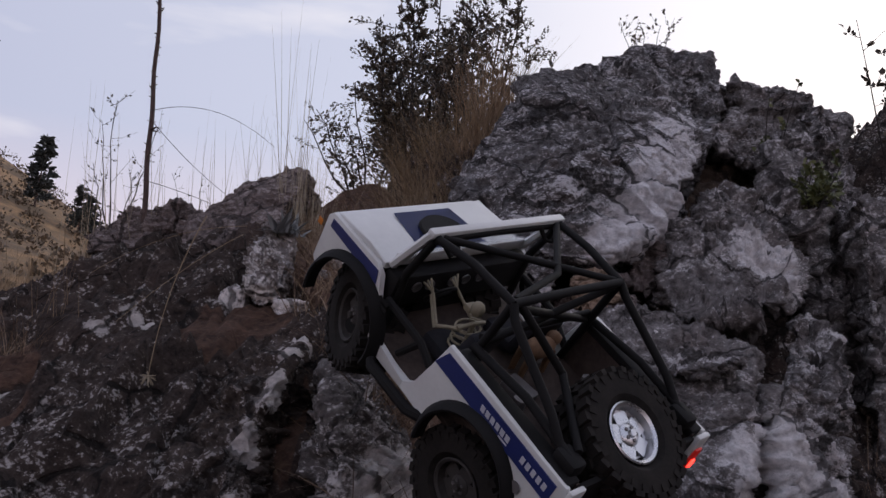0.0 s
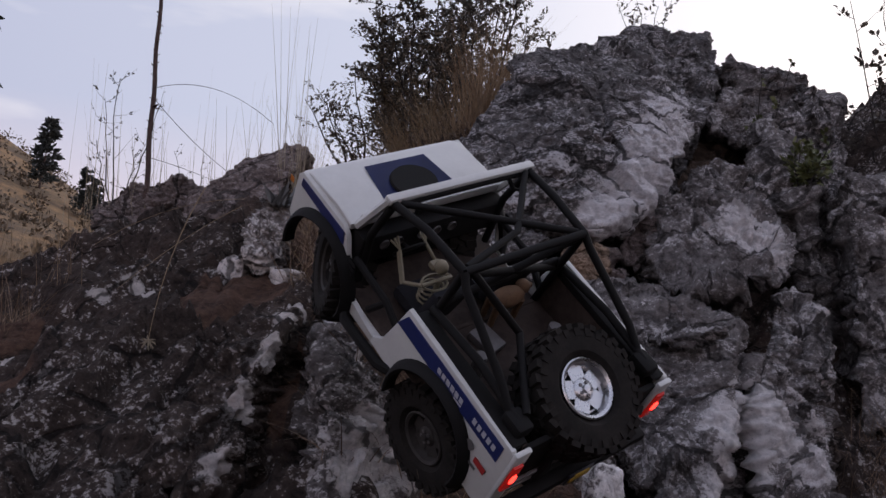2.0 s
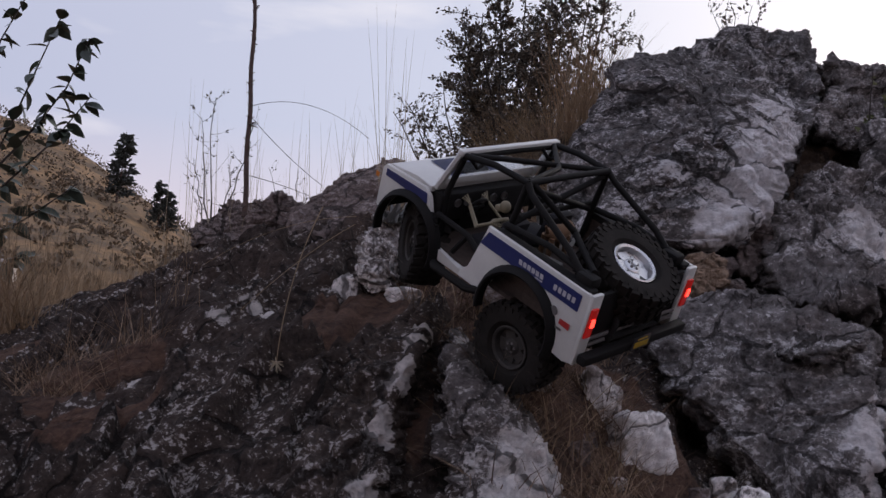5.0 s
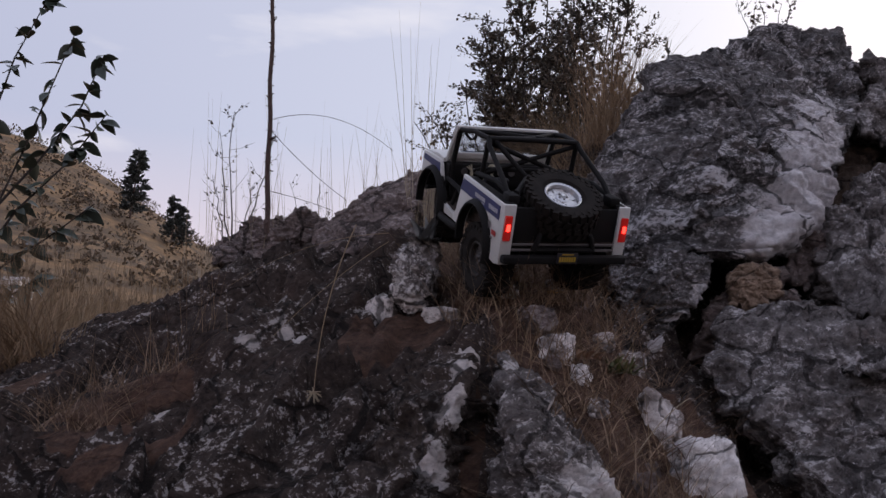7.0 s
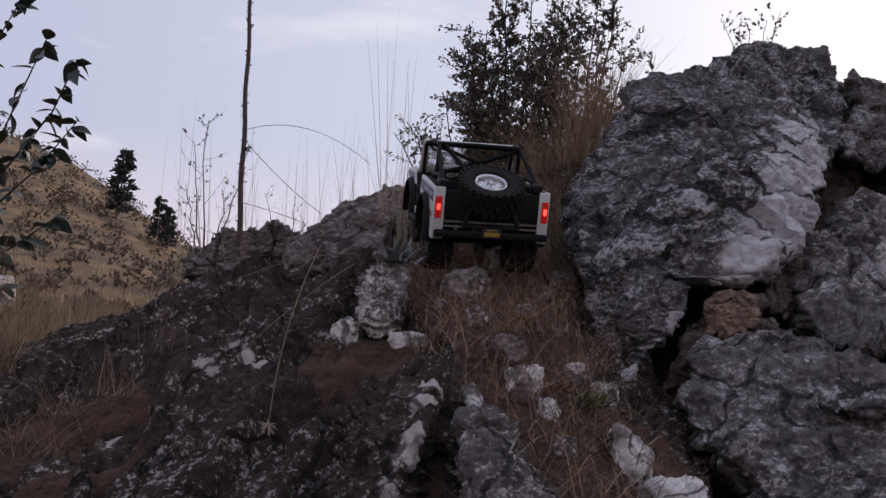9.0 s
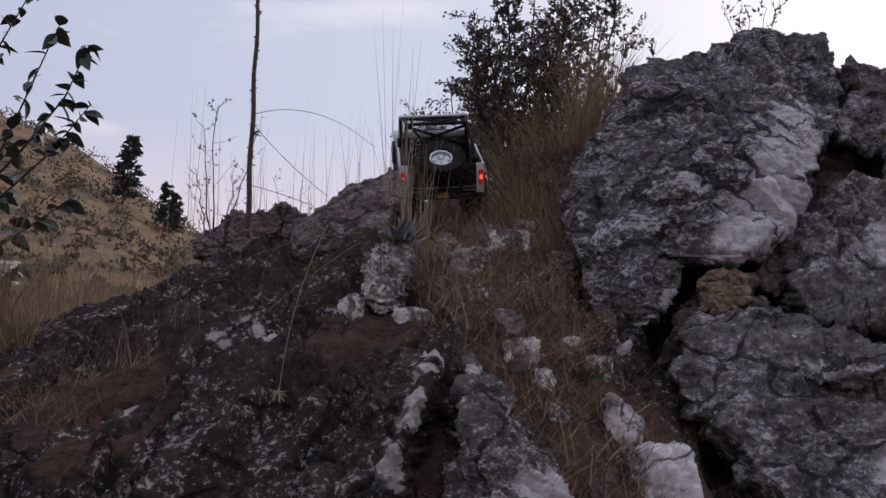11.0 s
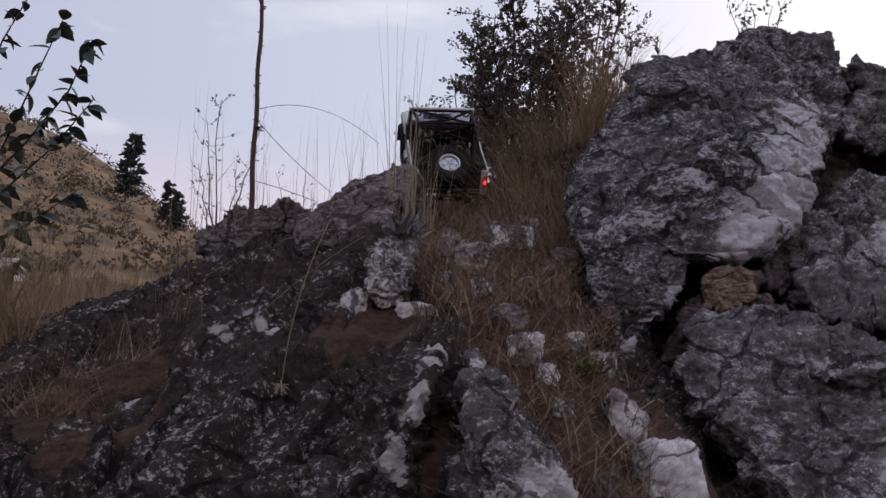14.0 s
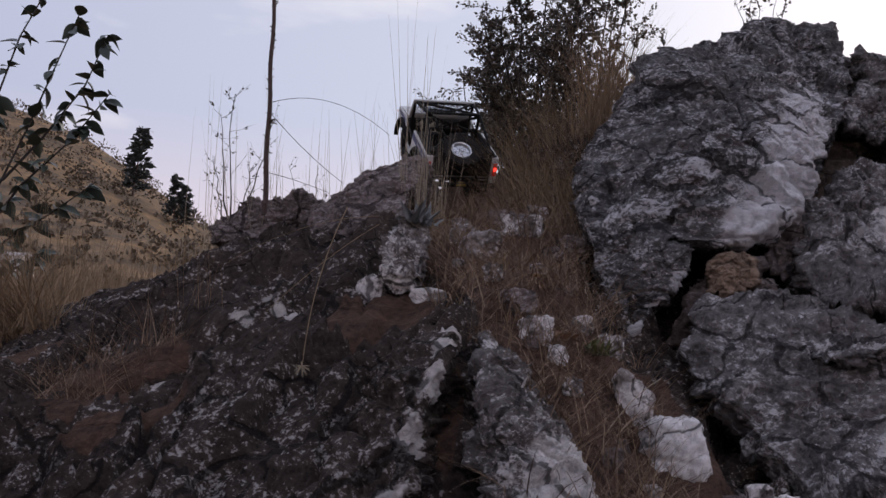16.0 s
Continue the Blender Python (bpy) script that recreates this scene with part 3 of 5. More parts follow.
rock("skyline_rock", [(-0.92, 2.3, 0.82), (-0.82, 2.3, 0.92), (-0.70, 2.3, 0.93), (-0.66, 2.25, 0.80), (-0.9, 2.2, 0.75), (-0.8, 2.6, 0.8), (-0.7, 2.6, 0.8)],
     M_PINK, "low brown rock behind the ridge", 6, 0.014, 109, None, 12, "rock")
rock("lichen_rock", [(-0.255, 1.17, 0.545), (-0.25, 1.18, 0.60), (-0.215, 1.19, 0.645), (-0.175, 1.2, 0.62), (-0.165, 1.16, 0.56), (-0.19, 1.14, 0.525), (-0.22, 1.13, 0.525), (-0.19, 1.35, 0.6), (-0.25, 1.3, 0.55), (-0.2, 1.2, 0.45)],
     M_LICHEN, "white lichen-covered rock beside the gully", 6, 0.012, 113, None, 12, "rock")


def stone(x, y, z, w, h, d, seed, mat=M_STONE, label="loose pale stone half sunk in the earth", tilt=0.0):
    r = random.Random(seed)
    pts = []
    for sx in (-1, 1):
        for sy in (-1, 1):
            for sz in (-1, 1):
                k = r.uniform(0.55, 1.0)
                px = sx * w / 2 * k
                pz = sz * h / 2 * r.uniform(0.6, 1.0) + tilt * px
                pts.append((x + px, y + sy * d / 2 * r.uniform(0.7, 1), z + pz))
    pts += [(x + r.uniform(-0.2, 0.2) * w, y - d * 0.35, z + h * 0.52), (x, y, z - h * 0.9), (x + w * 0.5, y, z - h * 0.1), (x - w * 0.5, y, z - h * 0.2)]
    return rock("stone", pts, mat, label, 5, min(w, h) * 0.045, seed, None, 34, "stone", "loose stones in the gully")


stone(0.225, 0.885, 0.236, 0.098, 0.100, 0.085, 201, M_LICHEN, "angular white stone speckled with black lichen", 0.12)
stone(0.170, 0.935, 0.302, 0.066, 0.092, 0.06, 202, M_STONE, "tall pale stone leaning in the earth", -0.5)
# stones of the gully: x, y, width, height; they sit in the earth
for k, (x, y, w, h) in enumerate(((-0.067, 1.30, 0.095, 0.060), (0.019, 1.51, 0.100, 0.055), (0.126, 1.49, 0.080, 0.055), (-0.165, 1.16, 0.078, 0.036), (-0.045, 1.09, 0.042, 0.038), (-0.006, 1.00, 0.072, 0.042),
                                  (0.020, 0.935, 0.058, 0.050), (0.052, 0.905, 0.038, 0.034), (0.012, 0.895, 0.028, 0.020), (0.105, 1.045, 0.042, 0.032), (0.155, 1.095, 0.055, 0.044), (0.114, 0.755, 0.034, 0.036),
                                  (-0.272, 1.185, 0.064, 0.076), (-0.105, 1.42, 0.070, 0.038), (0.075, 1.33, 0.050, 0.030), (0.04, 1.20, 0.036, 0.024), (-0.11, 1.22, 0.028, 0.020), (0.09, 1.18, 0.026, 0.022), (0.338, 0.86, 0.045, 0.06), (0.07, 0.84, 0.03, 0.03),
                                  (-0.02, 1.66, 0.070, 0.040), (0.07, 1.74, 0.060, 0.036), (-0.12, 1.62, 0.050, 0.030), (0.14, 0.84, 0.024, 0.02), (0.175, 0.80, 0.03, 0.02), (0.345, 0.77, 0.065, 0.10), (0.30, 0.84, 0.03, 0.03), (0.27, 0.74, 0.045, 0.03))):
    stone(x, y, float(ground_top([x], [y])[0][0]) + h * 0.22, w, h, max(0.03, w * 0.8), 210 + k, (M_STONE, M_LICHEN, M_PINK)[k % 3], ("loose pale stone half sunk in the earth", "lichen-speckled stone half sunk in the earth", "pinkish-grey stone half sunk in the earth")[k % 3])


# ---- small modelling helpers ----
def part(name, bm, mat, parent=None, label="", smooth_shade=True):
    me = bpy.data.meshes.new(name)
    bmesh.ops.recalc_face_normals(bm, faces=bm.faces)
    bm.to_mesh(me)
    bm.free()
    me.materials.append(mat)
    if smooth_shade:
        me.polygons.foreach_set("use_smooth", np.ones(len(me.polygons), bool))
        me.set_sharp_from_angle(angle=radians(38))
    ob = new(name, me)
    ob.parent = parent
    if label:
        ob["label"] = label
    return ob


def empty(name):
    ob = new(name)
    ob.empty_display_size = 0.02
    return ob


def box(bm, c, s, rot=None, bevel=0.0):
    m = Matrix.Translation(c) @ (rot.to_4x4() if rot else Matrix()) @ Matrix.Diagonal((*s, 1))
    r = bmesh.ops.create_cube(bm, size=1, matrix=m)
    if bevel:
        es = list({e for v in r["verts"] for e in v.link_edges})
        bmesh.ops.bevel(bm, geom=es, offset=bevel, segments=2, affect="EDGES", profile=0.5)
    return bm


def prism(bm, outline, x0, x1, bevel=0.0):
    """A plate with an outline in y, z, from x0 to x1."""
    a = [bm.verts.new((x0, y, z)) for y, z in outline]
    b = [bm.verts.new((x1, y, z)) for y, z in outline]
    n = len(outline)
    fs = [bm.faces.new(a), bm.faces.new(b[::-1])]
    for i in range(n):
        bm.faces.new((a[i], b[i], b[(i + 1) % n], a[(i + 1) % n]))
    if bevel:
        es = [e for f in fs for e in f.edges]
        bmesh.ops.bevel(bm, geom=es, offset=bevel, segments=2, affect="EDGES", profile=0.5)
    return bm


def tube(bm, pts, r0, r1=None, seg=8):
    """A round bar along a line of points, tapering from r0 to r1."""
    r1 = r0 if r1 is None else r1
    pts = [Vector(p) for p in pts]
    rings, side = [], None
    for i, p in enumerate(pts):
        d = (pts[min(i + 1, len(pts) - 1)] - pts[max(i - 1, 0)]).normalized()
        if side is None:
            side = d.orthogonal().normalized()
        side = (side - d * side.dot(d)).normalized()
        up = d.cross(side)
        r = r0 + (r1 - r0) * i / max(1, len(pts) - 1)
        rings.append([bm.verts.new(p + (side * math.cos(a) + up * math.sin(a)) * r) for a in (2 * math.pi * k / seg for k in range(seg))])
    for a, b in zip(rings, rings[1:]):
        for k in range(seg):
            bm.faces.new((a[k], a[(k + 1) % seg], b[(k + 1) % seg], b[k]))
    bm.faces.new(rings[0][::-1])
    bm.faces.new(rings[-1])
    return bm


def lathe(bm, profile, seg=48, m=Matrix()):
    """A turned body about the x axis; profile of (x, radius)."""
    rings = []
    for x, r in profile:
        rings.append([bm.verts.new(m @ Vector((x, r * math.cos(a), r * math.sin(a)))) for a in (2 * math.pi * k / seg for k in range(seg))])
    for a, b in zip(rings, rings[1:]):
        for k in range(seg):
            bm.faces.new((a[k], a[(k + 1) % seg], b[(k + 1) % seg], b[k]))
    return bm


# ---- car ----
C_WHITE = plain("white_paint", (0.62, 0.62, 0.60), 0.38, 0, 0.06, 30)
C_BLUE = plain("blue_decal", (0.016, 0.026, 0.12), 0.35, 0, 0.12, 40)
C_BLACK = plain("black_plastic", (0.009, 0.0085, 0.0085), 0.72, 0, 0.3, 60, 0.0005)
C_CAGE = plain("black_tube_steel", (0.008, 0.0075, 0.0075), 0.72, 0, 0.35, 90, 0.0004)
C_RUBBER = plain("dusty_rubber", (0.018, 0.0155, 0.0138), 0.94, 0, 0.45, 45, 0.001)
C_CHROME = plain("satin_chrome", (0.62, 0.62, 0.63), 0.28, 1.0, 0.05, 40)
C_RIM = plain("dusty_rim", (0.055, 0.050, 0.047), 0.7, 0.3, 0.3, 60)
C_FLOOR = plain("dirty_floor", (0.060, 0.046, 0.040), 0.85, 0, 0.45, 25, 0.0015)
C_SEAT = plain("dark_seat", (0.020, 0.020, 0.024), 0.8, 0, 0.3, 80, 0.0008)
C_GREY = plain("grey_metal", (0.16, 0.15, 0.15), 0.5, 0.4, 0.25, 60)
C_LENS = plain("red_lens", (0.35, 0.012, 0.010), 0.2, 0, 0.1, 60, emit=0.35)
C_GLOW = plain("lit_tail_lamp", (1.0, 0.03, 0.02), 0.3, 0, 0.05, 60, emit=5.0)
C_AMBER = plain("amber_lens", (0.6, 0.18, 0.02), 0.3, 0, 0.1, 60)
C_RED = plain("red_sticker", (0.40, 0.03, 0.03), 0.4, 0, 0.1, 60)
C_MARK = plain("white_marking", (0.48, 0.48, 0.52), 0.5, 0, 0.1, 60)
C_PLATE = plain("dark_plate", (0.020, 0.020, 0.028), 0.4, 0, 0.1, 60)
C_GOLD = plain("yellow_marking", (0.50, 0.33, 0.04), 0.5, 0, 0.1, 60)
C_BONE = plain("bone_plastic", (0.23, 0.20, 0.135), 0.6, 0, 0.2, 80)
C_TAN = plain("tan_toy", (0.15, 0.085, 0.046), 0.8, 0, 0.3, 60)
for m_ in (C_RUBBER, C_BLACK, C_CAGE, C_RIM, C_SEAT, C_FLOOR):
    m_.node_tree.nodes["Principled BSDF"].inputs["Specular IOR Level"].default_value = 0.22
C_GLASS, gn, gl, gb = material("clear_windshield")
gb.inputs["Base Color"].default_value = (0.9, 0.92, 0.95, 1)
gb.inputs["Roughness"].default_value, gb.inputs["Transmission Weight"].default_value, gb.inputs["IOR"].default_value = 0.03, 1.0, 1.02

HW, BELT = 0.109, 0.174
REAR, BEDF, COWL, NOSE = -0.211, -0.036, 0.082, 0.178
RA, FA, AXZ = -0.114, 0.104, 0.062
TR, TW = 0.061, 0.046

car = tagged(empty("crawler_car"), "white and blue open-top model rock crawler with black roll cage climbing", "model car")


def arch(cy, cz, r, a0, a1, n=14):
    return [(cy + r * math.cos(radians(a0 + (a1 - a0) * k / n)), cz + r * math.sin(radians(a0 + (a1 - a0) * k / n))) for k in range(n + 1)]


QUARTER = [(BEDF, BELT), (REAR + 0.004, BELT - 0.002), (REAR, BELT - 0.008), (REAR, 0.078), (REAR + 0.012, 0.074)] + arch(RA, 0.083, 0.061, 186, 4) + [(RA + 0.072, 0.086), (-0.006, 0.086), (-0.006, 0.096), (-0.020, 0.106)]
FENDER = [(COWL + 0.006, BELT - 0.004), (COWL - 0.006, BELT - 0.012), (0.050, 0.102), (-0.006, 0.096), (-0.006, 0.086), (FA - 0.072, 0.086)] + arch(FA, 0.086, 0.060, 180, 6) + [(NOSE, 0.104), (NOSE, BELT - 0.014), (NOSE - 0.006, BELT - 0.007)]
for sx in (-1, 1):
    x0, x1 = sx * (HW - 0.006), sx * HW
    q = part("quarter_panel", prism(bmesh.new(), QUARTER, x0, x1, 0.0012), C_WHITE, car, "white rear quarter panel")
    f = part("fender", prism(bmesh.new(), FENDER, x0, x1, 0.0012), C_WHITE, car, "white front fender")
    xs = (sx * (HW + 0.0002), sx * (HW + 0.0012))
    part("stripe", prism(bmesh.new(), [(BEDF - 0.004, BELT - 0.006), (REAR + 0.012, BELT - 0.008), (REAR + 0.012, BELT - 0.030), (BEDF + 0.006, BELT - 0.026)], *xs), C_BLUE, q, "blue stripe")
    part("stripe", prism(bmesh.new(), [(COWL, BELT - 0.010), (NOSE - 0.010, BELT - 0.012), (NOSE - 0.010, BELT - 0.022), (COWL - 0.004, BELT - 0.024)], *xs), C_BLUE, f, "blue stripe")
    bm = bmesh.new()
    xm = (sx * (HW + 0.0014), sx * (HW + 0.0019))
    for k in range(6):
        y0 = -0.098 - k * 0.0072
        prism(bm, [(y0, BELT - 0.0135), (y0 - 0.0052, BELT - 0.0137), (y0 - 0.0060, BELT - 0.0200), (y0 - 0.0008, BELT - 0.0198)], *xm)
    prism(bm, [(-0.128, BELT - 0.0218), (-0.140, BELT - 0.0220), (-0.140, BELT - 0.0235), (-0.128, BELT - 0.0233)], *xm)
    for k in range(5):
        y0 = -0.158 - k * 0.0074
        prism(bm, [(y0, BELT - 0.0150), (y0 - 0.0048, BELT - 0.0152), (y0 - 0.0048, BELT - 0.0222), (y0, BELT - 0.0220)], *xm)
    part("marking", bm, C_MARK, q, "row of white bars on the stripe", False)
    bm = bmesh.new()
    lathe(bm, [(xm[0], 0.0), (xm[0], 0.006), (xm[1], 0.006), (xm[1], 0.0)], 16, Matrix.Translation((0, -0.168, 0.128)))
    part("badge", bm, C_GREY, q, "round grey badge")
    part("sticker", prism(bmesh.new(), [(-0.180, 0.124), (-0.196, 0.124), (-0.196, 0.116), (-0.180, 0.117)], *xm), C_RED, q, "small red sticker")
    part("sticker", prism(bmesh.new(), [(-0.172, 0.112), (-0.186, 0.112), (-0.186, 0.109), (-0.172, 0.109)], *xm), C_GREY, q)
    bm = bmesh.new()
    for k in range(4):
        prism(bm, [(0.062 - 0.002 * (k % 2), 0.146 - k * 0.007), (0.050, 0.146 - k * 0.007), (0.050, 0.142 - k * 0.007), (0.062, 0.142 - k * 0.007)], *xm)
    part("marking", bm, C_BLACK, f, "small dark bars", False)
    part("side_marker", prism(bmesh.new(), [(0.181, 0.150), (0.188, 0.150), (0.188, 0.143), (0.181, 0.143)], *xm), C_AMBER, f, "amber side marker")
    for cy, cz, r in ((RA, 0.083, 0.061), (FA, 0.086, 0.060)):
        bm = bmesh.new()
        pr = arch(cy, cz, r - 0.002, 196, -14, 22)
        outer = []
        for k, (y, z) in enumerate(pr):
            ny_, nz_ = (y - cy) / r, (z - cz) / r
            ring = []
            for dx, dr in ((-0.004, 0.0), (0.009, 0.0), (0.0105, 0.0025), (0.008, 0.006), (0.001, 0.010), (-0.004, 0.010)):
                ring.append(bm.verts.new((sx * (HW + dx), y + ny_ * dr, z + nz_ * dr)))
            outer.append(ring)
        for a, b in zip(outer, outer[1:]):
            for k in range(6):
                bm.faces.new((a[k], a[(k + 1) % 6], b[(k + 1) % 6], b[k]))
        bm.faces.new(outer[0])
        bm.faces.new(outer[-1][::-1])
        part("wheel_flare", bm, C_BLACK, car, "black plastic wheel flare")
    bm = bmesh.new()
    tube(bm, [(sx * (HW - 0.002), -0.046, 0.084), (sx * (HW + 0.004), -0.030, 0.080), (sx * (HW + 0.006), 0.034, 0.080), (sx * (HW - 0.002), 0.046, 0.084)], 0.006)
    part("rock_slider", bm, C_BLACK, car, "black rock slider bar")
    bm = bmesh.new()
    box(bm, (sx * (HW - 0.012), (BEDF + REAR) / 2, BELT - 0.006), (0.018, BEDF - REAR - 0.012, 0.010), None, 0.002)
    part("bed_rail", bm, C_BLACK, car, "black bed rail cap")
    bm = bmesh.new()
    box(bm, (sx * (HW - 0.018), (BEDF + REAR) / 2, 0.135), (0.004, BEDF - REAR - 0.01, 0.07))
    part("bed_side", bm, C_FLOOR, car)
    bm = bmesh.new()
    box(bm, (sx * (HW - 0.008), 0.012, 0.092), (0.012, 0.10, 0.009), None, 0.002)
    part("door_sill", bm, C_WHITE, car, "white door sill")
    bm = bmesh.new()
    tube(bm, [(sx * (HW - 0.010), -0.034, 0.120), (sx * (HW - 0.008), 0.0, 0.140), (sx * (HW - 0.008), 0.062, 0.142)], 0.0042)
    tube(bm, [(sx * (HW - 0.008), 0.0, 0.140), (sx * (HW - 0.008), 0.020, 0.106)], 0.0038)
    part("door_bar", bm, C_CAGE, car, "black tube half door")
    bm = bmesh.new()
    box(bm, (sx * (HW - 0.010), REAR - 0.001, 0.125), (0.020, 0.006, 0.096), None, 0.002)
    tl = part("rear_pillar", bm, C_WHITE, car, "white rear corner")
    bm = bmesh.new()
    box(bm, (sx * 0.1005, REAR - 0.0045, 0.136), (0.0125, 0.005, 0.040), None, 0.0015)
    lens = part("tail_light", bm, C_LENS, tl, "red tail light lens")
    bm = bmesh.new()
    box(bm, (sx * 0.1005, REAR - 0.0075, 0.137), (0.006, 0.003, 0.011), None, 0.001)
    part("tail_bulb", bm, C_GLOW, car, "lit red tail lamp")

bm = bmesh.new()
hood = [(COWL, BELT), (COWL + 0.03, BELT + 0.001), (NOSE - 0.012, BELT - 0.004), (NOSE, BELT - 0.012), (NOSE, BELT - 0.020), (COWL, BELT - 0.008)]
prism(bm, hood, -(HW - 0.0055), HW - 0.0055, 0.002)
hd = part("hood", bm, C_WHITE, car, "white hood")
bm = bmesh.new()
for a, b in (((-0.052, COWL + 0.006), (0.052, NOSE - 0.022)),):
    v = [bm.verts.new(p) for p in ((a[0], a[1], BELT + 0.0022), (b[0], a[1], BELT + 0.0022), (b[0] * 0.8, b[1], BELT - 0.0010), (a[0] * 0.8, b[1], BELT - 0.0010))]
    bm.faces.new(v)
    bmesh.ops.solidify(bm, geom=bm.faces[:], thickness=0.0012)
part("hood_decal", bm, C_BLUE, hd, "blue hood panel")
bm = bmesh.new()
bmesh.ops.create_cone(bm, cap_ends=True, segments=28, radius1=1, radius2=0.95, depth=1, matrix=Matrix.Translation((0, COWL + 0.034, BELT + 0.0035)) @ Matrix.Diagonal((0.030, 0.026, 0.003, 1)))
part("hood_vent", bm, C_BLACK, hd, "black oval hood patch")
bm = bmesh.new()
box(bm, (0, NOSE - 0.004, 0.130), (2 * HW - 0.014, 0.006, 0.062), None, 0.002)
part("grille", bm, C_BLACK, car, "black grille")
bm = bmesh.new()
tube(bm, [(-0.095, NOSE + 0.004, 0.094), (-0.06, NOSE + 0.018, 0.094), (0.06, NOSE + 0.018, 0.094), (0.095, NOSE + 0.004, 0.094)], 0.006)
part("front_bumper", bm, C_BLACK, car)
# windshield
WY0, WZ0, WY1, WZ1, WX = COWL - 0.002, BELT + 0.002, 0.052, 0.234, 0.094
bm = bmesh.new()
for sx in (-1, 1):
    tube(bm, [(sx * (WX + 0.002), WY0, WZ0 - 0.004), (sx * WX, WY1, WZ1)], 0.0048, None, 6)
box(bm, (0, WY1, WZ1 + 0.001), (2 * WX + 0.008, 0.010, 0.008), None, 0.002)
box(bm, (0, WY0, WZ0 + 0.004), (2 * WX, 0.008, 0.012), None, 0.002)
ws = part("windshield_frame", bm, C_WHITE, car, "white folding windshield frame")
bm = bmesh.new()
v = [bm.verts.new(p) for p in ((-WX + 0.004, WY0 - 0.002, WZ0 + 0.008), (WX - 0.004, WY0 - 0.002, WZ0 + 0.008), (WX - 0.004, WY1, WZ1 - 0.004), (-WX + 0.004, WY1, WZ1 - 0.004))]
bm.faces.new(v)
bmesh.ops.solidify(bm, geom=bm.faces[:], thickness=0.0012)
pane = part("windshield_pane", bm, C_GLASS, ws, "clear windshield", False)
pane.visible_shadow = False
# tub and cabin
for nm_, c_, s_ in (("cabin_floor", (0, -0.010, 0.098), (2 * HW - 0.016, 0.17, 0.006)), ("bed_floor", (0, -0.125, 0.112), (2 * HW - 0.03, 0.17, 0.006)), ("floor_step", (0, -0.042, 0.107), (2 * HW - 0.03, 0.005, 0.018))):
    part(nm_, box(bmesh.new(), c_, s_, None, 0.001), C_FLOOR, car, "dusty dark brown floor")
bm = bmesh.new()
box(bm, (0, COWL - 0.010, 0.148), (2 * HW - 0.018, 0.022, 0.042), None, 0.005)
dash = part("dashboard", bm, C_BLACK, car, "black dashboard")
for gxp in (-0.070, -0.052, -0.020, 0.0, 0.022):
    bm = bmesh.new()
    lathe(bm, [(0, 0.0), (0, 0.0062), (0.002, 0.0062), (0.002, 0.005)], 14, Matrix.Translation((gxp, COWL - 0.0215, 0.155)) @ Matrix.Rotation(radians(-90), 4, "Z"))
    part("gauge", bm, C_GREY, dash, "round grey gauge")
bm = bmesh.new()
ring = [(-0.045 + 0.017 * math.cos(a), 0.047 - 0.008 * math.sin(a), 0.152 + 0.015 * math.sin(a)) for a in (2 * math.pi * k / 24 for k in range(25))]
tube(bm, ring, 0.0022, None, 6)
tube(bm, [(-0.045, 0.047, 0.152), (-0.045, 0.066, 0.146)], 0.003)
tube(bm, [(-0.062, 0.047, 0.152), (-0.028, 0.047, 0.152)], 0.0018)
part("steering_wheel", bm, C_BLACK, car, "black steering wheel")
for sxp in (-0.045, 0.045):
    bm = bmesh.new()
    box(bm, (sxp, 0.006, 0.116), (0.046, 0.044, 0.018), None, 0.006)
    box(bm, (sxp, -0.022, 0.140), (0.046, 0.014, 0.056), Matrix.Rotation(radians(14), 3, "X"), 0.005)
    part("seat", bm, C_SEAT, car, "black bucket seat")
bm = bmesh.new()
box(bm, (-0.010, -0.070, 0.120), (0.026, 0.034, 0.010), Matrix.Rotation(radians(12), 3, "Z"), 0.002)
part("bed_box", bm, C_GREY, car, "small grey box bolted to the floor")
# tailgate, bumper, plate
bm = bmesh.new()
box(bm, (0, REAR + 0.004, 0.134), (2 * HW - 0.036, 0.006, 0.066), None, 0.001)
tg = part("tailgate", bm, C_BLACK, car, "black tailgate")
for z in (0.101, 0.110):
    bm = bmesh.new()
    box(bm, (0, REAR - 0.002, z), (2 * HW - 0.040, 0.004, 0.004), None, 0.001)
    part("tailgate_trim", bm, C_GREY, tg, "grey trim strip")
bm = bmesh.new()
box(bm, (0, REAR - 0.012, 0.089), (2 * HW - 0.004, 0.014, 0.013), None, 0.003)
for sx in (-1, 1):
    box(bm, (sx * 0.05, REAR + 0.006, 0.089), (0.014, 0.04, 0.010), None, 0.001)
rb = part("rear_bumper", bm, C_BLACK, car, "black steel rear bumper")
bm = bmesh.new()
box(bm, (0, REAR - 0.021, 0.094), (0.036, 0.002, 0.018), None, 0.0006)
pl = part("number_plate", bm, C_PLATE, rb, "dark plate with yellow bars")
bm = bmesh.new()
for k in range(7):
    box(bm, (-0.0126 + k * 0.0042, REAR - 0.0224, 0.0925), (0.0028, 0.0008, 0.0078))
box(bm, (0, REAR - 0.0224, 0.1005), (0.020, 0.0008, 0.0016))
part("marking", bm, C_GOLD, rb, "yellow bars", False)
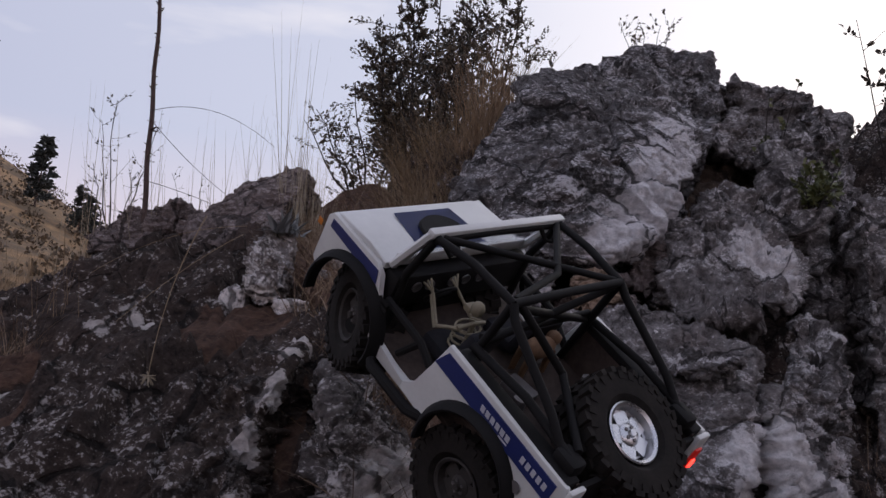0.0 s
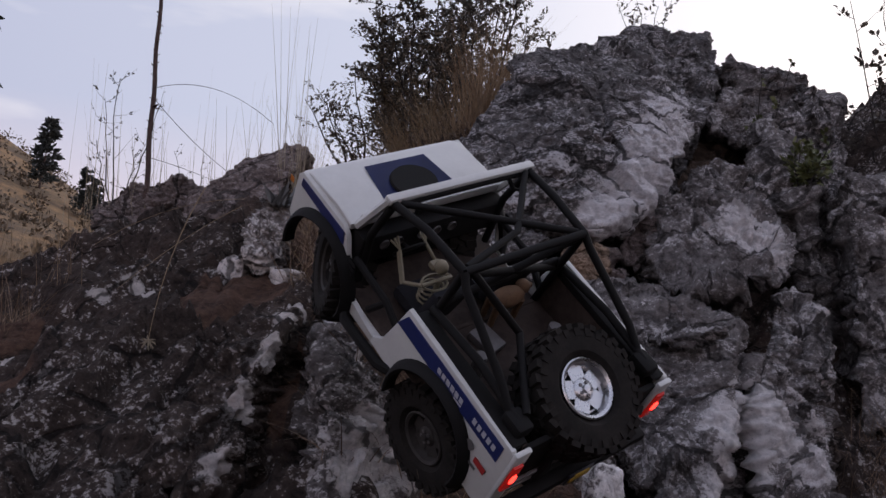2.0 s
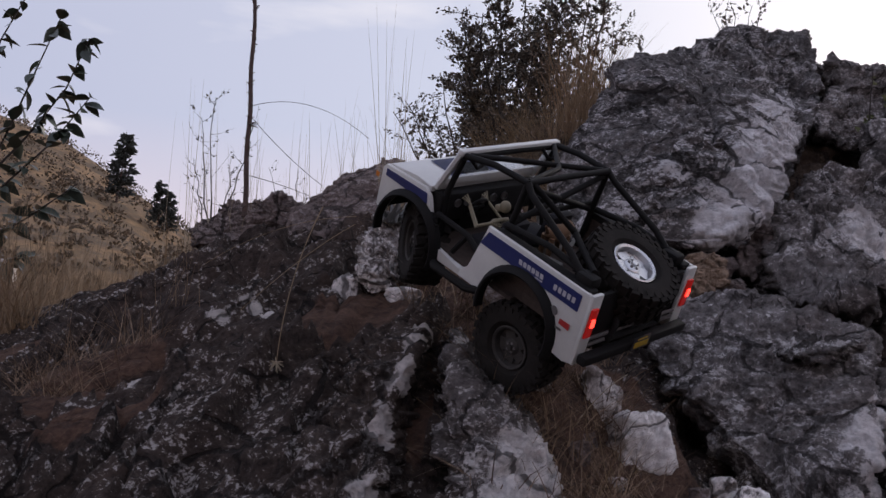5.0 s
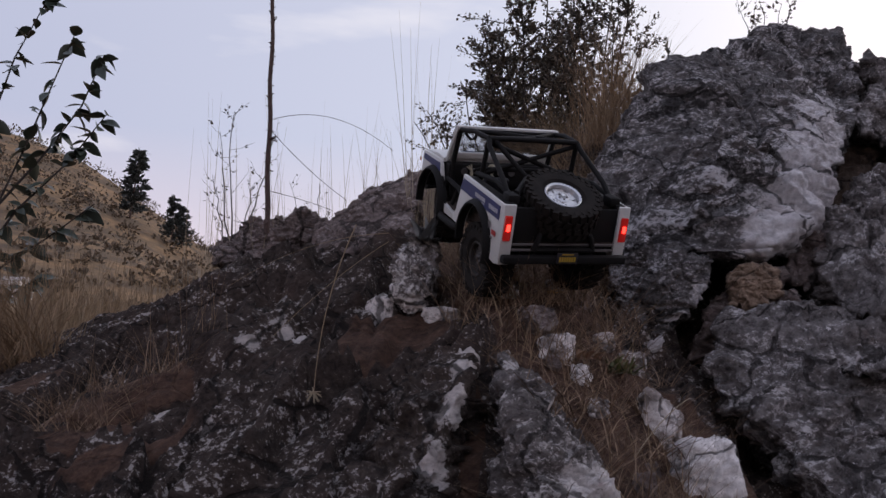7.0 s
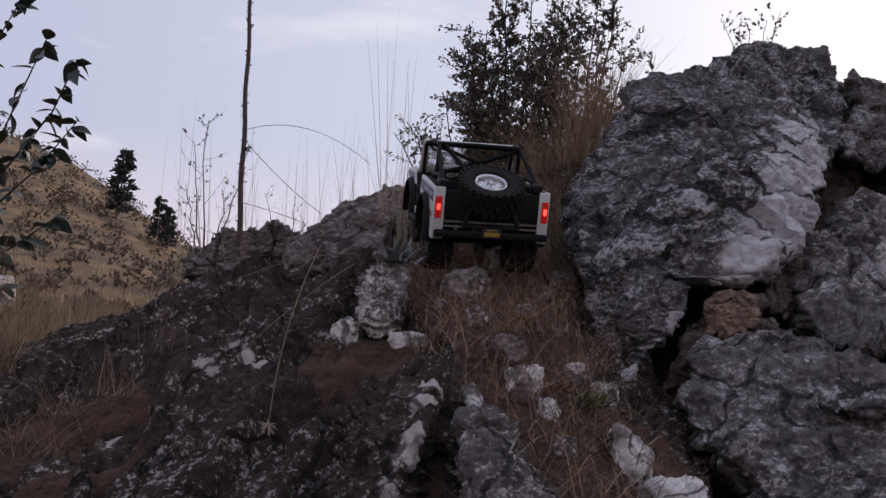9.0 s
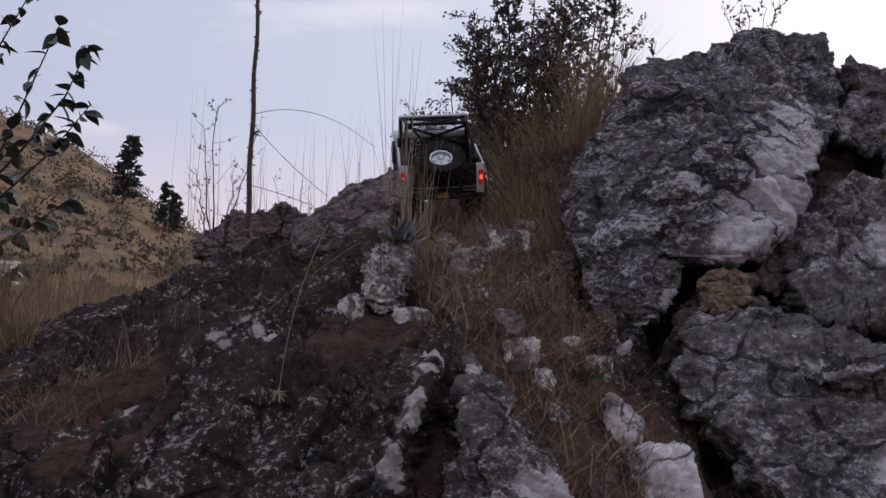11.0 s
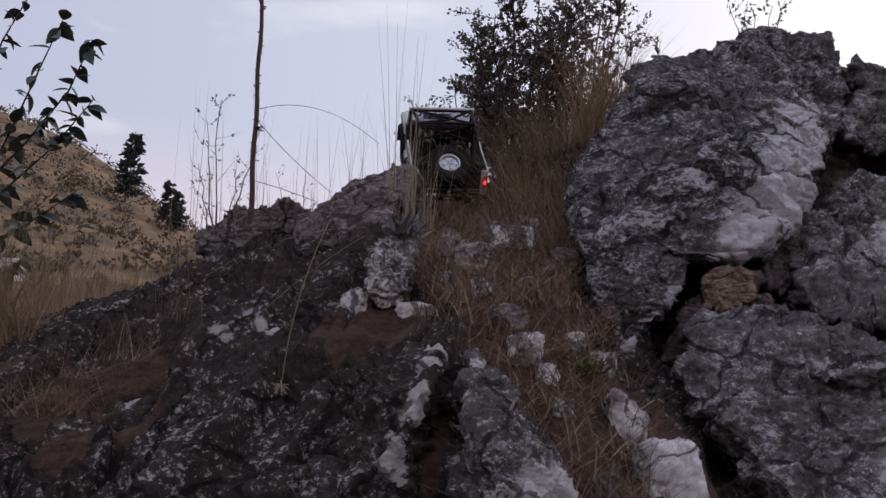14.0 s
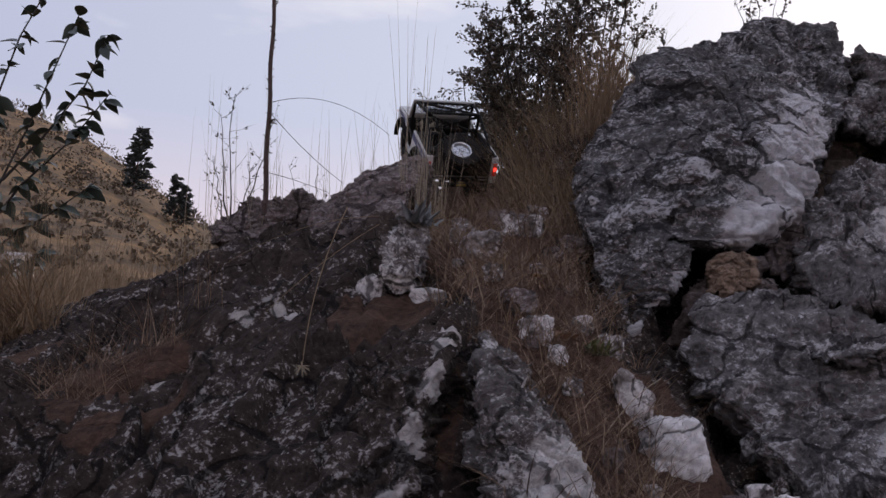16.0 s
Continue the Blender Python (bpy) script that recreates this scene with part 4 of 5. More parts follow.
# chassis
bm = bmesh.new()
for sx in (-1, 1):
    box(bm, (sx * 0.032, -0.01, 0.088), (0.010, 0.36, 0.012), None, 0.002)
box(bm, (0, 0.0, 0.076), (0.06, 0.09, 0.012), None, 0.004)
box(bm, (0, 0.11, 0.112), (0.08, 0.07, 0.03), None, 0.004)
part("chassis", bm, C_BLACK, car, "black ladder chassis")
for ay in (RA, FA):
    bm = bmesh.new()
    tube(bm, [(-0.088, ay, AXZ), (-0.02, ay, AXZ), (0.088, ay, AXZ)], 0.009)
    bmesh.ops.create_icosphere(bm, subdivisions=2, radius=0.019, matrix=Matrix.Translation((0.018, ay, AXZ)))
    ax = part("axle", bm, C_BLACK, car, "black solid axle")
    for sx in (-1, 1):
        bm = bmesh.new()
        tube(bm, [(sx * 0.055, ay, AXZ + 0.004), (sx * 0.052, ay * 0.86, 0.150)], 0.007)
        part("shock_absorber", bm, C_GREY, car)
# roll cage
HX, HY, HZ = 0.081, -0.056, 0.240


def bar(pts, r=0.0044):
    return part("cage_tube", tube(bmesh.new(), pts, r, None, 10), C_CAGE, car, "black cage tube")


for sx in (-1, 1):
    bar([(sx * (WX - 0.003), WY1 - 0.003, WZ1 - 0.002), (sx * (HX + 0.004), 0.0, HZ), (sx * HX, HY, HZ)])
    bar([(sx * HX, HY, HZ), (sx * (HX + 0.003), HY - 0.012, HZ - 0.010), (sx * 0.089, -0.150, 0.196), (sx * 0.090, -0.186, 0.172)])
    bar([(sx * HX, HY, HZ), (sx * (HX + 0.001), HY + 0.006, 0.19), (sx * 0.088, -0.040, 0.110)])
    bar([(sx * 0.088, -0.045, 0.178), (sx * 0.088, -0.120, 0.186), (sx * 0.089, -0.186, 0.180)], 0.0044)
    bar([(sx * WX * 0.98, WY1 - 0.004, WZ1 - 0.006), (sx * 0.092, 0.062, 0.175), (sx * 0.090, 0.058, 0.110)])
    bm = bmesh.new()
    box(bm, (sx * 0.088, -0.186, 0.176), (0.020, 0.026, 0.016), None, 0.004)
    part("cage_foot", bm, C_CAGE, car)
    bm = bmesh.new()
    tube(bm, [(sx * 0.086, WY1 - 0.010, WZ1 - 0.004), (sx * 0.076, WY1 - 0.016, WZ1 - 0.016), (sx * 0.066, WY1 - 0.014, WZ1 - 0.014), (sx * 0.060, WY1 - 0.004, WZ1 - 0.002)], 0.0026)
    part("mirror_bracket", bm, C_CAGE, car)
bar([(-WX, WY1 - 0.003, WZ1 - 0.004), (0, WY1 - 0.003, WZ1 - 0.003), (WX, WY1 - 0.003, WZ1 - 0.004)])
bar([(-HX, HY, HZ), (0, HY, HZ + 0.001), (HX, HY, HZ)])
bar([(-WX + 0.01, WY1 - 0.006, WZ1 - 0.001), (HX - 0.006, HY + 0.004, HZ)], 0.0038)
bar([(WX - 0.01, WY1 - 0.006, WZ1 - 0.001), (0.01, HY * 0.5, HZ - 0.002), (-HX + 0.006, HY + 0.004, HZ)], 0.0038)
bar([(-HX, HY + 0.012, 0.186), (HX, HY + 0.012, 0.186)], 0.0038)
bar([(-HX, HY + 0.002, HZ - 0.006), (HX, HY + 0.010, 0.178)], 0.0042)
bar([(HX, HY + 0.002, HZ - 0.006), (-HX, HY + 0.010, 0.178)], 0.0042)
bar([(-HX + 0.01, HY, HZ - 0.002), (-0.03, -0.110, 0.190), (-0.080, -0.186, 0.184)], 0.0041)


def make_tyre(name, parent, m, mat=C_RUBBER):
    bm = bmesh.new()
    h = TW / 2
    prof = [(-h * 0.60, TR * 0.45), (-h * 0.95, TR * 0.58), (-h * 1.02, TR * 0.80), (-h * 0.92, TR * 0.93), (-h * 0.6, TR * 0.955), (0, TR * 0.96), (h * 0.6, TR * 0.955), (h * 0.92, TR * 0.93), (h * 1.02, TR * 0.80), (h * 0.95, TR * 0.58), (h * 0.60, TR * 0.45)]
    lathe(bm, prof, 56, m)
    n = 26
    for k in range(n):
        a = 2 * math.pi * k / n
        for row, (x, da, sx_, sy_, rr) in enumerate(((-h * 0.74, 0.0, 0.013, 0.0088, 0.955), (-h * 0.24, 0.5, 0.0105, 0.0084, 0.975), (h * 0.26, 0.15, 0.0105, 0.0084, 0.975), (h * 0.74, 0.65, 0.013, 0.0088, 0.955))):
            aa = a + da * 2 * math.pi / n
            mm = m @ Matrix.Rotation(aa, 4, "X") @ Matrix.Translation((x, 0, TR * rr)) @ Matrix.Rotation(radians(14 if row % 2 else -16), 4, "Z")
            bmesh.ops.create_cube(bm, size=1, matrix=mm @ Matrix.Diagonal((sx_, sy_, TR * 0.09, 1)))
        for sx_ in (-1, 1):
            mm = m @ Matrix.Rotation(a, 4, "X") @ Matrix.Translation((sx_ * h * 0.98, 0, TR * 0.86))
            bmesh.ops.create_cube(bm, size=1, matrix=mm @ Matrix.Diagonal((0.003, 0.0065, TR * 0.13, 1)))
    return part(name, bm, mat, parent, "black mud-terrain tyre")


def make_rim(parent, m, mat, label):
    """Dish rim with round openings; its face looks along +x."""
    bm = bmesh.new()
    R = TR * 0.47
    h = TW / 2
    lathe(bm, [(-h * 0.7, R * 0.96), (h * 0.72, R * 0.96), (h * 0.82, R * 1.03), (h * 0.86, R * 0.98), (h * 0.78, R * 0.88), (h * 0.40, R * 0.84), (h * 0.34, R * 0.80)], 40, m)
    rim = part("rim", bm, mat, parent, label)
    bm = bmesh.new()
    # spoke plate: ring, five spokes and a hub
    lathe(bm, [(h * 0.30, R * 0.84), (h * 0.40, R * 0.84), (h * 0.42, R * 0.70), (h * 0.32, R * 0.70), (h * 0.30, R * 0.84)], 40, m)
    for k in range(5):
        mm = m @ Matrix.Rotation(2 * math.pi * k / 5, 4, "X") @ Matrix.Translation((h * 0.42, 0, R * 0.52))
        bmesh.ops.create_cube(bm, size=1, matrix=mm @ Matrix.Diagonal((0.005, R * 0.60, R * 0.46, 1)))
    lathe(bm, [(h * 0.30, R * 0.40), (h * 0.56, R * 0.38), (h * 0.64, R * 0.30), (h * 0.66, R * 0.14), (h * 0.80, R * 0.12), (h * 0.82, 0.0)], 24, m)
    part("spokes", bm, mat, parent, "five broad spokes")
    # flat black disc that closes the rim behind the spokes
    bm = bmesh.new()
    lathe(bm, [(h * 0.10, 0.0), (h * 0.10, R * 0.94)], 32, m)
    part("rim_backing", bm, C_BLACK, parent)
    for k in range(5):
        bm = bmesh.new()
        mm = m @ Matrix.Rotation(2 * math.pi * (k + 0.5) / 5, 4, "X") @ Matrix.Translation((h * 0.62, 0, R * 0.22))
        bmesh.ops.create_cone(bm, cap_ends=True, segments=6, radius1=0.0022, radius2=0.0018, depth=0.004, matrix=mm @ Matrix.Rotation(radians(90), 4, "Y"))
        part("lug_nut", bm, C_GREY, parent)
    return rim


# spare wheel leaning in the bed
LEAN_BACK = -68.0
spare_m = Matrix.Translation((0, -0.180, 0.166)) @ Matrix.Rotation(radians(LEAN_BACK), 4, "X") @ Matrix.Rotation(radians(-90), 4, "Z") @ Matrix.Scale(1.04, 4)
spare = empty("spare_wheel")
spare.parent = car
spare["label"] = "spare wheel with bright chrome rim strapped in the bed"
make_tyre("tyre", spare, spare_m)
make_rim(spare, spare_m, C_CHROME, "polished chrome rim")
bm = bmesh.new()
for sx in (-1, 1):
    tube(bm, [(sx * 0.052, REAR - 0.004, 0.100), (sx * 0.046, REAR - 0.006, 0.120), (sx * 0.030, REAR + 0.012, 0.146), (sx * 0.02, REAR + 0.03, 0.160)], 0.0045)
tube(bm, [(-0.052, REAR - 0.004, 0.102), (0.052, REAR - 0.004, 0.102)], 0.0045)
part("spare_carrier", bm, C_CAGE, car, "black tube spare carrier")

WHEELS = []
for sx, wy in ((-1, RA), (1, RA), (-1, FA), (1, FA)):
    w = empty("wheel")
    w.parent = car
    turn = Matrix() if sx > 0 else Matrix.Rotation(math.pi, 4, "Z")
    make_tyre("tyre", w, turn)
    make_rim(w, turn, C_RIM, "dusty grey rim")
    WHEELS.append((w, sx, wy))

# seated figures
bm = bmesh.new()
for pts, r in (([(-0.045, -0.008, 0.118), (-0.045, -0.012, 0.150), (-0.045, -0.010, 0.176)], 0.0030), ([(-0.064, -0.008, 0.172), (-0.045, -0.010, 0.176), (-0.026, -0.008, 0.172)], 0.0024)):
    tube(bm, pts, r)
for k in range(5):
    z, w = 0.168 - k * 0.008, 0.016 - 0.0012 * k
    tube(bm, [(-0.045 + w * math.cos(a), -0.006 + 0.011 * math.sin(a), z) for a in (2 * math.pi * j / 12 for j in range(13))], 0.0013, None, 5)
for sx in (-1, 1):
    xs = -0.045 + sx * 0.019
    tube(bm, [(xs, -0.008, 0.172), (xs + sx * 0.006, 0.012, 0.158)], 0.0022)
    tube(bm, [(xs + sx * 0.006, 0.012, 0.158), (xs - sx * 0.002, 0.040, 0.176)], 0.0019)
    tube(bm, [(xs + sx * 0.008, 0.012, 0.156), (xs, 0.040, 0.174)], 0.0016)
    for j in (-1, 0, 1):
        tube(bm, [(xs - sx * 0.002, 0.040, 0.176), (xs + j * 0.004, 0.052, 0.183 + 0.002 * j)], 0.0012, None, 5)
bmesh.ops.create_icosphere(bm, subdivisions=3, radius=0.0125, matrix=Matrix.Translation((-0.045, -0.006, 0.192)) @ Matrix.Diagonal((0.55, 0.65, 0.70, 1)))
box(bm, (-0.045, 0.002, 0.187), (0.013, 0.010, 0.008), None, 0.002)
bmesh.ops.translate(bm, verts=bm.verts, vec=(0, 0.004, -0.016))
skeleton = tagged(part("skeleton_doll", bm, C_BONE), "bone-coloured plastic skeleton doll in the driver's seat", "doll")
bm = bmesh.new()
bmesh.ops.create_icosphere(bm, subdivisions=3, radius=1, matrix=Matrix.Translation((0.038, -0.075, 0.152)) @ Matrix.Diagonal((0.024, 0.012, 0.012, 1)))
bmesh.ops.create_icosphere(bm, subdivisions=3, radius=0.0085, matrix=Matrix.Translation((0.060, -0.072, 0.158)))
tube(bm, [(0.064, -0.072, 0.157), (0.074, -0.071, 0.154)], 0.005, 0.0035)
for lx in (0.020, 0.054):
    for ly in (-0.082, -0.068):
        tube(bm, [(lx, ly, 0.150), (lx + 0.001, ly, 0.132), (lx + 0.004, ly, 0.115)], 0.0042, 0.0034)
tube(bm, [(0.016, -0.075, 0.156), (0.006, -0.076, 0.168)], 0.003, 0.0015)
bmesh.ops.translate(bm, verts=bm.verts, vec=(-0.012, 0.030, -0.004))
toy_dog = tagged(part("toy_dog", bm, C_TAN), "small tan toy dog standing in the car's bed", "toy")


# ---- plants ----
V_STRAW = leafy("dry_grass", (0.17, 0.112, 0.060), (0.34, 0.245, 0.145), 0.7)
V_RUSSET = leafy("russet_grass", (0.11, 0.064, 0.040), (0.34, 0.235, 0.150), 0.75)
V_STRAW2 = leafy("brown_grass", (0.15, 0.092, 0.052), (0.32, 0.215, 0.120), 0.75)
V_PALE = leafy("pale_stem", (0.30, 0.24, 0.16), (0.42, 0.35, 0.25), 0.7)
V_LEAF = leafy("dark_leaf", (0.028, 0.042, 0.034), (0.085, 0.105, 0.080), 0.4)
V_SHRUB = leafy("shrub_leaf", (0.030, 0.028, 0.023), (0.160, 0.125, 0.088), 0.5)
V_GREEN = leafy("green_leaf", (0.070, 0.088, 0.028), (0.150, 0.155, 0.052), 0.5)
V_SAGE = leafy("sage_leaf", (0.13, 0.135, 0.135), (0.24, 0.245, 0.245), 0.8)
V_DRYLEAF = leafy("dry_leaf", (0.20, 0.105, 0.06), (0.34, 0.20, 0.12), 0.8)
# distance haze is mixed into the needle tones, lighter and bluer
V_CONIFER_HAZED = leafy("hazed_needles", (0.028, 0.034, 0.033), (0.070, 0.078, 0.074), 0.7)
V_HAZE = leafy("field_bush", (0.080, 0.064, 0.044), (0.180, 0.130, 0.086), 0.8)
V_BARK = plain("bark", (0.085, 0.055, 0.048), 0.9, 0, 0.4, 60, 0.002)
V_TWIG = plain("dark_twig", (0.035, 0.027, 0.024), 0.85, 0, 0.3, 60)


def ground_h(x, y):
    return float(ground_top([x], [y])[0][0])


def blades(name, places, mat, label, seed, hmin, hmax, width, lean, curl=0.5, category="grass", wind=(0.0, 0.0)):
    """Grass as thin bent ribbons. places: (x, y, z, spread, count) of each tuft."""
    r = np.random.RandomState(seed)
    V, F = [], []
    for x, y, z, spread, count in places:
        for _ in range(int(count)):
            a, d = r.uniform(0, 2 * math.pi), spread * math.sqrt(r.uniform())
            bx, by = x + d * math.cos(a), y + d * math.sin(a)
            h = r.uniform(hmin, hmax)
            la, lm = r.uniform(0, 2 * math.pi), lean * r.uniform(0.1, 1.0)
            dx, dy = math.cos(la) * lm + wind[0], math.sin(la) * lm + wind[1]
            wa = r.uniform(0, math.pi)
            wx, wy = math.cos(wa) * width * 0.5, math.sin(wa) * width * 0.25
            c = curl * r.uniform(0.2, 1.0)
            k0 = len(V)
            n = 5
            for i in range(n + 1):
                t = i / n
                s = 1 - 0.85 * t
                hx = bx + dx * h * (t + c * t * t)
                hy = by + dy * h * (t + c * t * t)
                hz = z + h * (t - c * 0.55 * t * t * min(1.6, abs(dx) + abs(dy)))
                V += [(hx - wx * s, hy - wy * s, hz), (hx + wx * s, hy + wy * s, hz)]
            for i in range(n):
                F.append((k0 + 2 * i, k0 + 2 * i + 1, k0 + 2 * i + 3, k0 + 2 * i + 2))
    me = raw_mesh(name, V, F)
    me.materials.append(mat)
    return tagged(new(name, me), label, category, kind="stuff")


def leaf_shape(bm, m, length, width, fold=0.25, seg=4):
    """One leaf along +y, folded along its rib and bent."""
    mid, lft, rgt = [], [], []
    for i in range(seg + 1):
        t = i / seg
        w = width * 0.5 * math.sin(math.pi * min(1, 0.06 + 0.94 * t) ** 0.8)
        z = -0.18 * length * t * t
        mid.append(bm.verts.new(m @ Vector((0, length * t, z))))
        lft.append(bm.verts.new(m @ Vector((-w, length * t, z + w * fold))))
        rgt.append(bm.verts.new(m @ Vector((w, length * t, z + w * fold))))
    for i in range(seg):
        bm.faces.new((lft[i], mid[i], mid[i + 1], lft[i + 1]))
        bm.faces.new((mid[i], rgt[i], rgt[i + 1], mid[i + 1]))


def fast_leaves(name, frames, mat, parent, length, width, r):
    """Many small leaves as bent diamonds in one mesh."""
    V, F = [], []
    for p, d in frames:
        d = Vector(d) + Vector((r.uniform(-0.8, 0.8), r.uniform(-0.8, 0.8), r.uniform(-0.7, 0.7)))
        d.normalize()
        s = d.cross(Vector((r.uniform(-1, 1), r.uniform(-1, 1), r.uniform(-1, 1)))).normalized()
        u = d.cross(s)
        L, W = length * r.uniform(0.6, 1.25), width * r.uniform(0.6, 1.2)
        p = Vector(p)
        k = len(V)
        V += [p, p + d * L * 0.45 + s * W * 0.5 + u * W * 0.15, p + d * L - u * L * 0.1, p + d * L * 0.45 - s * W * 0.5 + u * W * 0.15, p + d * L * 0.2 + s * W * 0.36 + u * W * 0.1, p + d * L * 0.2 - s * W * 0.36 + u * W * 0.1, p + d * L * 0.75 + s * W * 0.33, p + d * L * 0.75 - s * W * 0.33]
        F += [(k, k + 4, k + 1, k + 3), (k, k + 3, k + 5, k), (k + 1, k + 6, k + 7, k + 3), (k + 6, k + 2, k + 7, k + 6)]
    tri = []
    for f in F:
        g = []
        for q in f:
            if q not in g:
                g.append(q)
        tri.append((g[0], g[1], g[2]))
        if len(g) == 4:
            tri.append((g[0], g[2], g[3]))
    me = raw_mesh(name, [tuple(v) for v in V], tri)
    me.materials.append(mat)
    ob = new(name, me)
    ob.parent = parent
    return ob


def shrub(name, base, height, spread, mat, label, seed, stems=6, twigs=9, leaves=14, leaf=(0.016, 0.010), lean=(0, 0), bark=V_TWIG, trunk=0.006, category="shrub"):
    r = random.Random(seed)
    root = tagged(empty(name), label, category)
    bm = bmesh.new()
    frames = []
    base = Vector(base)
    for s in range(stems):
        a = 2 * math.pi * s / stems + r.uniform(-0.5, 0.5)
        out = Vector((math.cos(a), math.sin(a), 0)) * spread * r.uniform(0.35, 1.0)
        top = base + out + Vector((lean[0], lean[1], height * r.uniform(0.55, 1.0)))
        pts = []
        for i in range(8):
            t = i / 7
            p = base.lerp(top, t) + out * (0.25 * math.sin(t * math.pi) * (1 - t))
            pts.append(p + Vector((r.uniform(-1, 1), r.uniform(-1, 1), r.uniform(-0.5, 0.5))) * spread * 0.045 * (1 if i else 0))
        tube(bm, pts, trunk, trunk * 0.25, 5)
        for k in range(twigs):
            t = r.uniform(0.22, 1.0)
            i = min(6, int(t * 7))
            p = pts[i].lerp(pts[i + 1], t * 7 - i)
            d = Vector((r.uniform(-1, 1), r.uniform(-1, 1), r.uniform(-0.15, 0.9))).normalized()
            L = spread * r.uniform(0.22, 0.55)
            q = [p, p + d * L * 0.5 + Vector((0, 0, 0.04 * L)), p + d * L + Vector((r.uniform(-0.2, 0.2) * L, r.uniform(-0.2, 0.2) * L, 0.02))]
            tube(bm, q, trunk * 0.28, trunk * 0.10, 4)
            for j in range(leaves):
                u = r.uniform(0.1, 1.0)
                pp = (q[0].lerp(q[1], u * 2) if u < 0.5 else q[1].lerp(q[2], u * 2 - 1)) + Vector((r.uniform(-1, 1), r.uniform(-1, 1), r.uniform(-1, 1))) * L * 0.10
                frames.append((pp, d))
    part("trunk", bm, bark, root)
    fast_leaves("crown", frames, mat, root, leaf[0], leaf[1], r)
    return root


# bush and grass behind the rocks
shrub("shrub", (0.085, 2.75, 1.05), 0.92, 0.29, V_SHRUB, "dark small-leaved shrub behind the skyline", 5, 15, 28, 48, (0.0145, 0.009), (-0.02, 0), V_TWIG, 0.007)
shrub("shrub", (0.31, 2.85, 1.2), 0.80, 0.24, V_SHRUB, "sparse dark shrub beside the boulder", 6, 10, 20, 40, (0.0135, 0.0085), (0.02, 0), V_TWIG, 0.006)
shrub("shrub", (-0.08, 2.7, 1.0), 0.50, 0.22, V_SHRUB, "low twiggy shrub with thin leaves", 8, 7, 13, 20, (0.013, 0.008), (-0.10, 0), V_TWIG, 0.005)
rock("bank_rock", [(-0.12, 2.5, 0.9), (0.0, 2.5, 1.12), (0.16, 2.45, 1.28), (0.34, 2.35, 1.25), (0.30, 2.1, 0.95), (0.12, 2.05, 0.88), (-0.05, 2.3, 0.86), (0.3, 2.8, 1.2), (0.0, 2.8, 1.1)],
     M_GROUND, "dark rock bank overgrown with dry grass", 7, 0.02, 131, (BED, 0.1, 0.01), 10, "rock")
tufts = [(0.24 + 0.03 * k, 2.05 + 0.05 * k, 1.08 + 0.05 * k, 0.06, 130) for k in range(4)]
blades("dry_grass", tufts, V_STRAW2, "dense tuft of brown dry grass beside the boulder", 11, 0.10, 0.36, 0.0022, 0.55, 0.6)
rs = np.random.RandomState(7)
hill_t = []
for k in range(90):
    x, y = rs.uniform(0.02, 0.32), rs.uniform(1.60, 2.6)
    hill_t.append((x, y, float(ground_h(x, y)) - 0.01 + 0.18 * smooth(1.9, 2.5, y) * smooth(-0.15, 0.2, x), 0.05, 16))
blades("dry_grass", hill_t, V_STRAW, "long dry grass hanging over the bank", 12, 0.08, 0.28, 0.0018, 0.75, 0.9, wind=(-0.25, -0.15))
gull = []
for k in range(230):
    y = rs.uniform(0.55, 2.0)
    x = float(gully_x(y)) + rs.uniform(-0.13, 0.13) * (0.7 + 0.5 * y)
    gull.append((x, y, ground_h(x, y) - 0.002, 0.05, 24))
blades("thatch", gull, V_RUSSET, "matted dry grass litter in the earth gully", 13, 0.025, 0.11, 0.0017, 1.6, 1.0)
wisps = [(x, y, z, 0.05, 3) for x, y, z, _, _ in gull[::3]]
blades("dry_grass", wisps, V_STRAW, "thin straw wisps standing in the gully", 35, 0.05, 0.17, 0.0014, 0.8, 0.8)
blades("dry_grass", [(-0.205, 1.68, 0.66, 0.035, 32), (-0.235, 1.70, 0.68, 0.03, 24), (-0.17, 1.64, 0.64, 0.03, 20)], V_PALE, "tall straw tuft beside the skyline rock", 14, 0.14, 0.40, 0.0018, 0.20, 0.35)
blades("dry_grass", [(-0.24, 1.75, 0.70, 0.04, 12)], V_PALE, "thin tall grass stems against the sky", 15, 0.50, 0.75, 0.0024, 0.10, 0.3)
blades("dry_grass", [(-0.95 + 0.07 * k, 2.3, 0.72, 0.08, 8) for k in range(9)], V_PALE, "sparse tall grass stems on the skyline", 16, 0.25, 0.62, 0.0026, 0.16, 0.4)
blades("dry_grass", [(-0.45 + 0.06 * k, 2.2, 0.78, 0.06, 6) for k in range(5)], V_PALE, "sparse thin grass behind the skyline rock", 17, 0.15, 0.45, 0.0022, 0.35, 0.7)
left_t = [(-1.06 - 0.035 * k, 1.52 + 0.02 * k, ground_h(-1.06 - 0.035 * k, 1.52 + 0.02 * k), 0.06, 70) for k in range(9)]
blades("dry_grass", [(x - 0.03, y + 0.1, z, 0.09, 34) for x, y, z, _, _ in left_t], V_STRAW, "tall golden grass at the rock's edge", 37, 0.14, 0.42, 0.0020, 0.22, 0.5)
blades("dry_grass", left_t, V_STRAW2, "drooping dry grass tussock on the rock's edge", 18, 0.12, 0.30, 0.0030, 0.9, 1.0, wind=(-0.2, -0.2))
fld = []
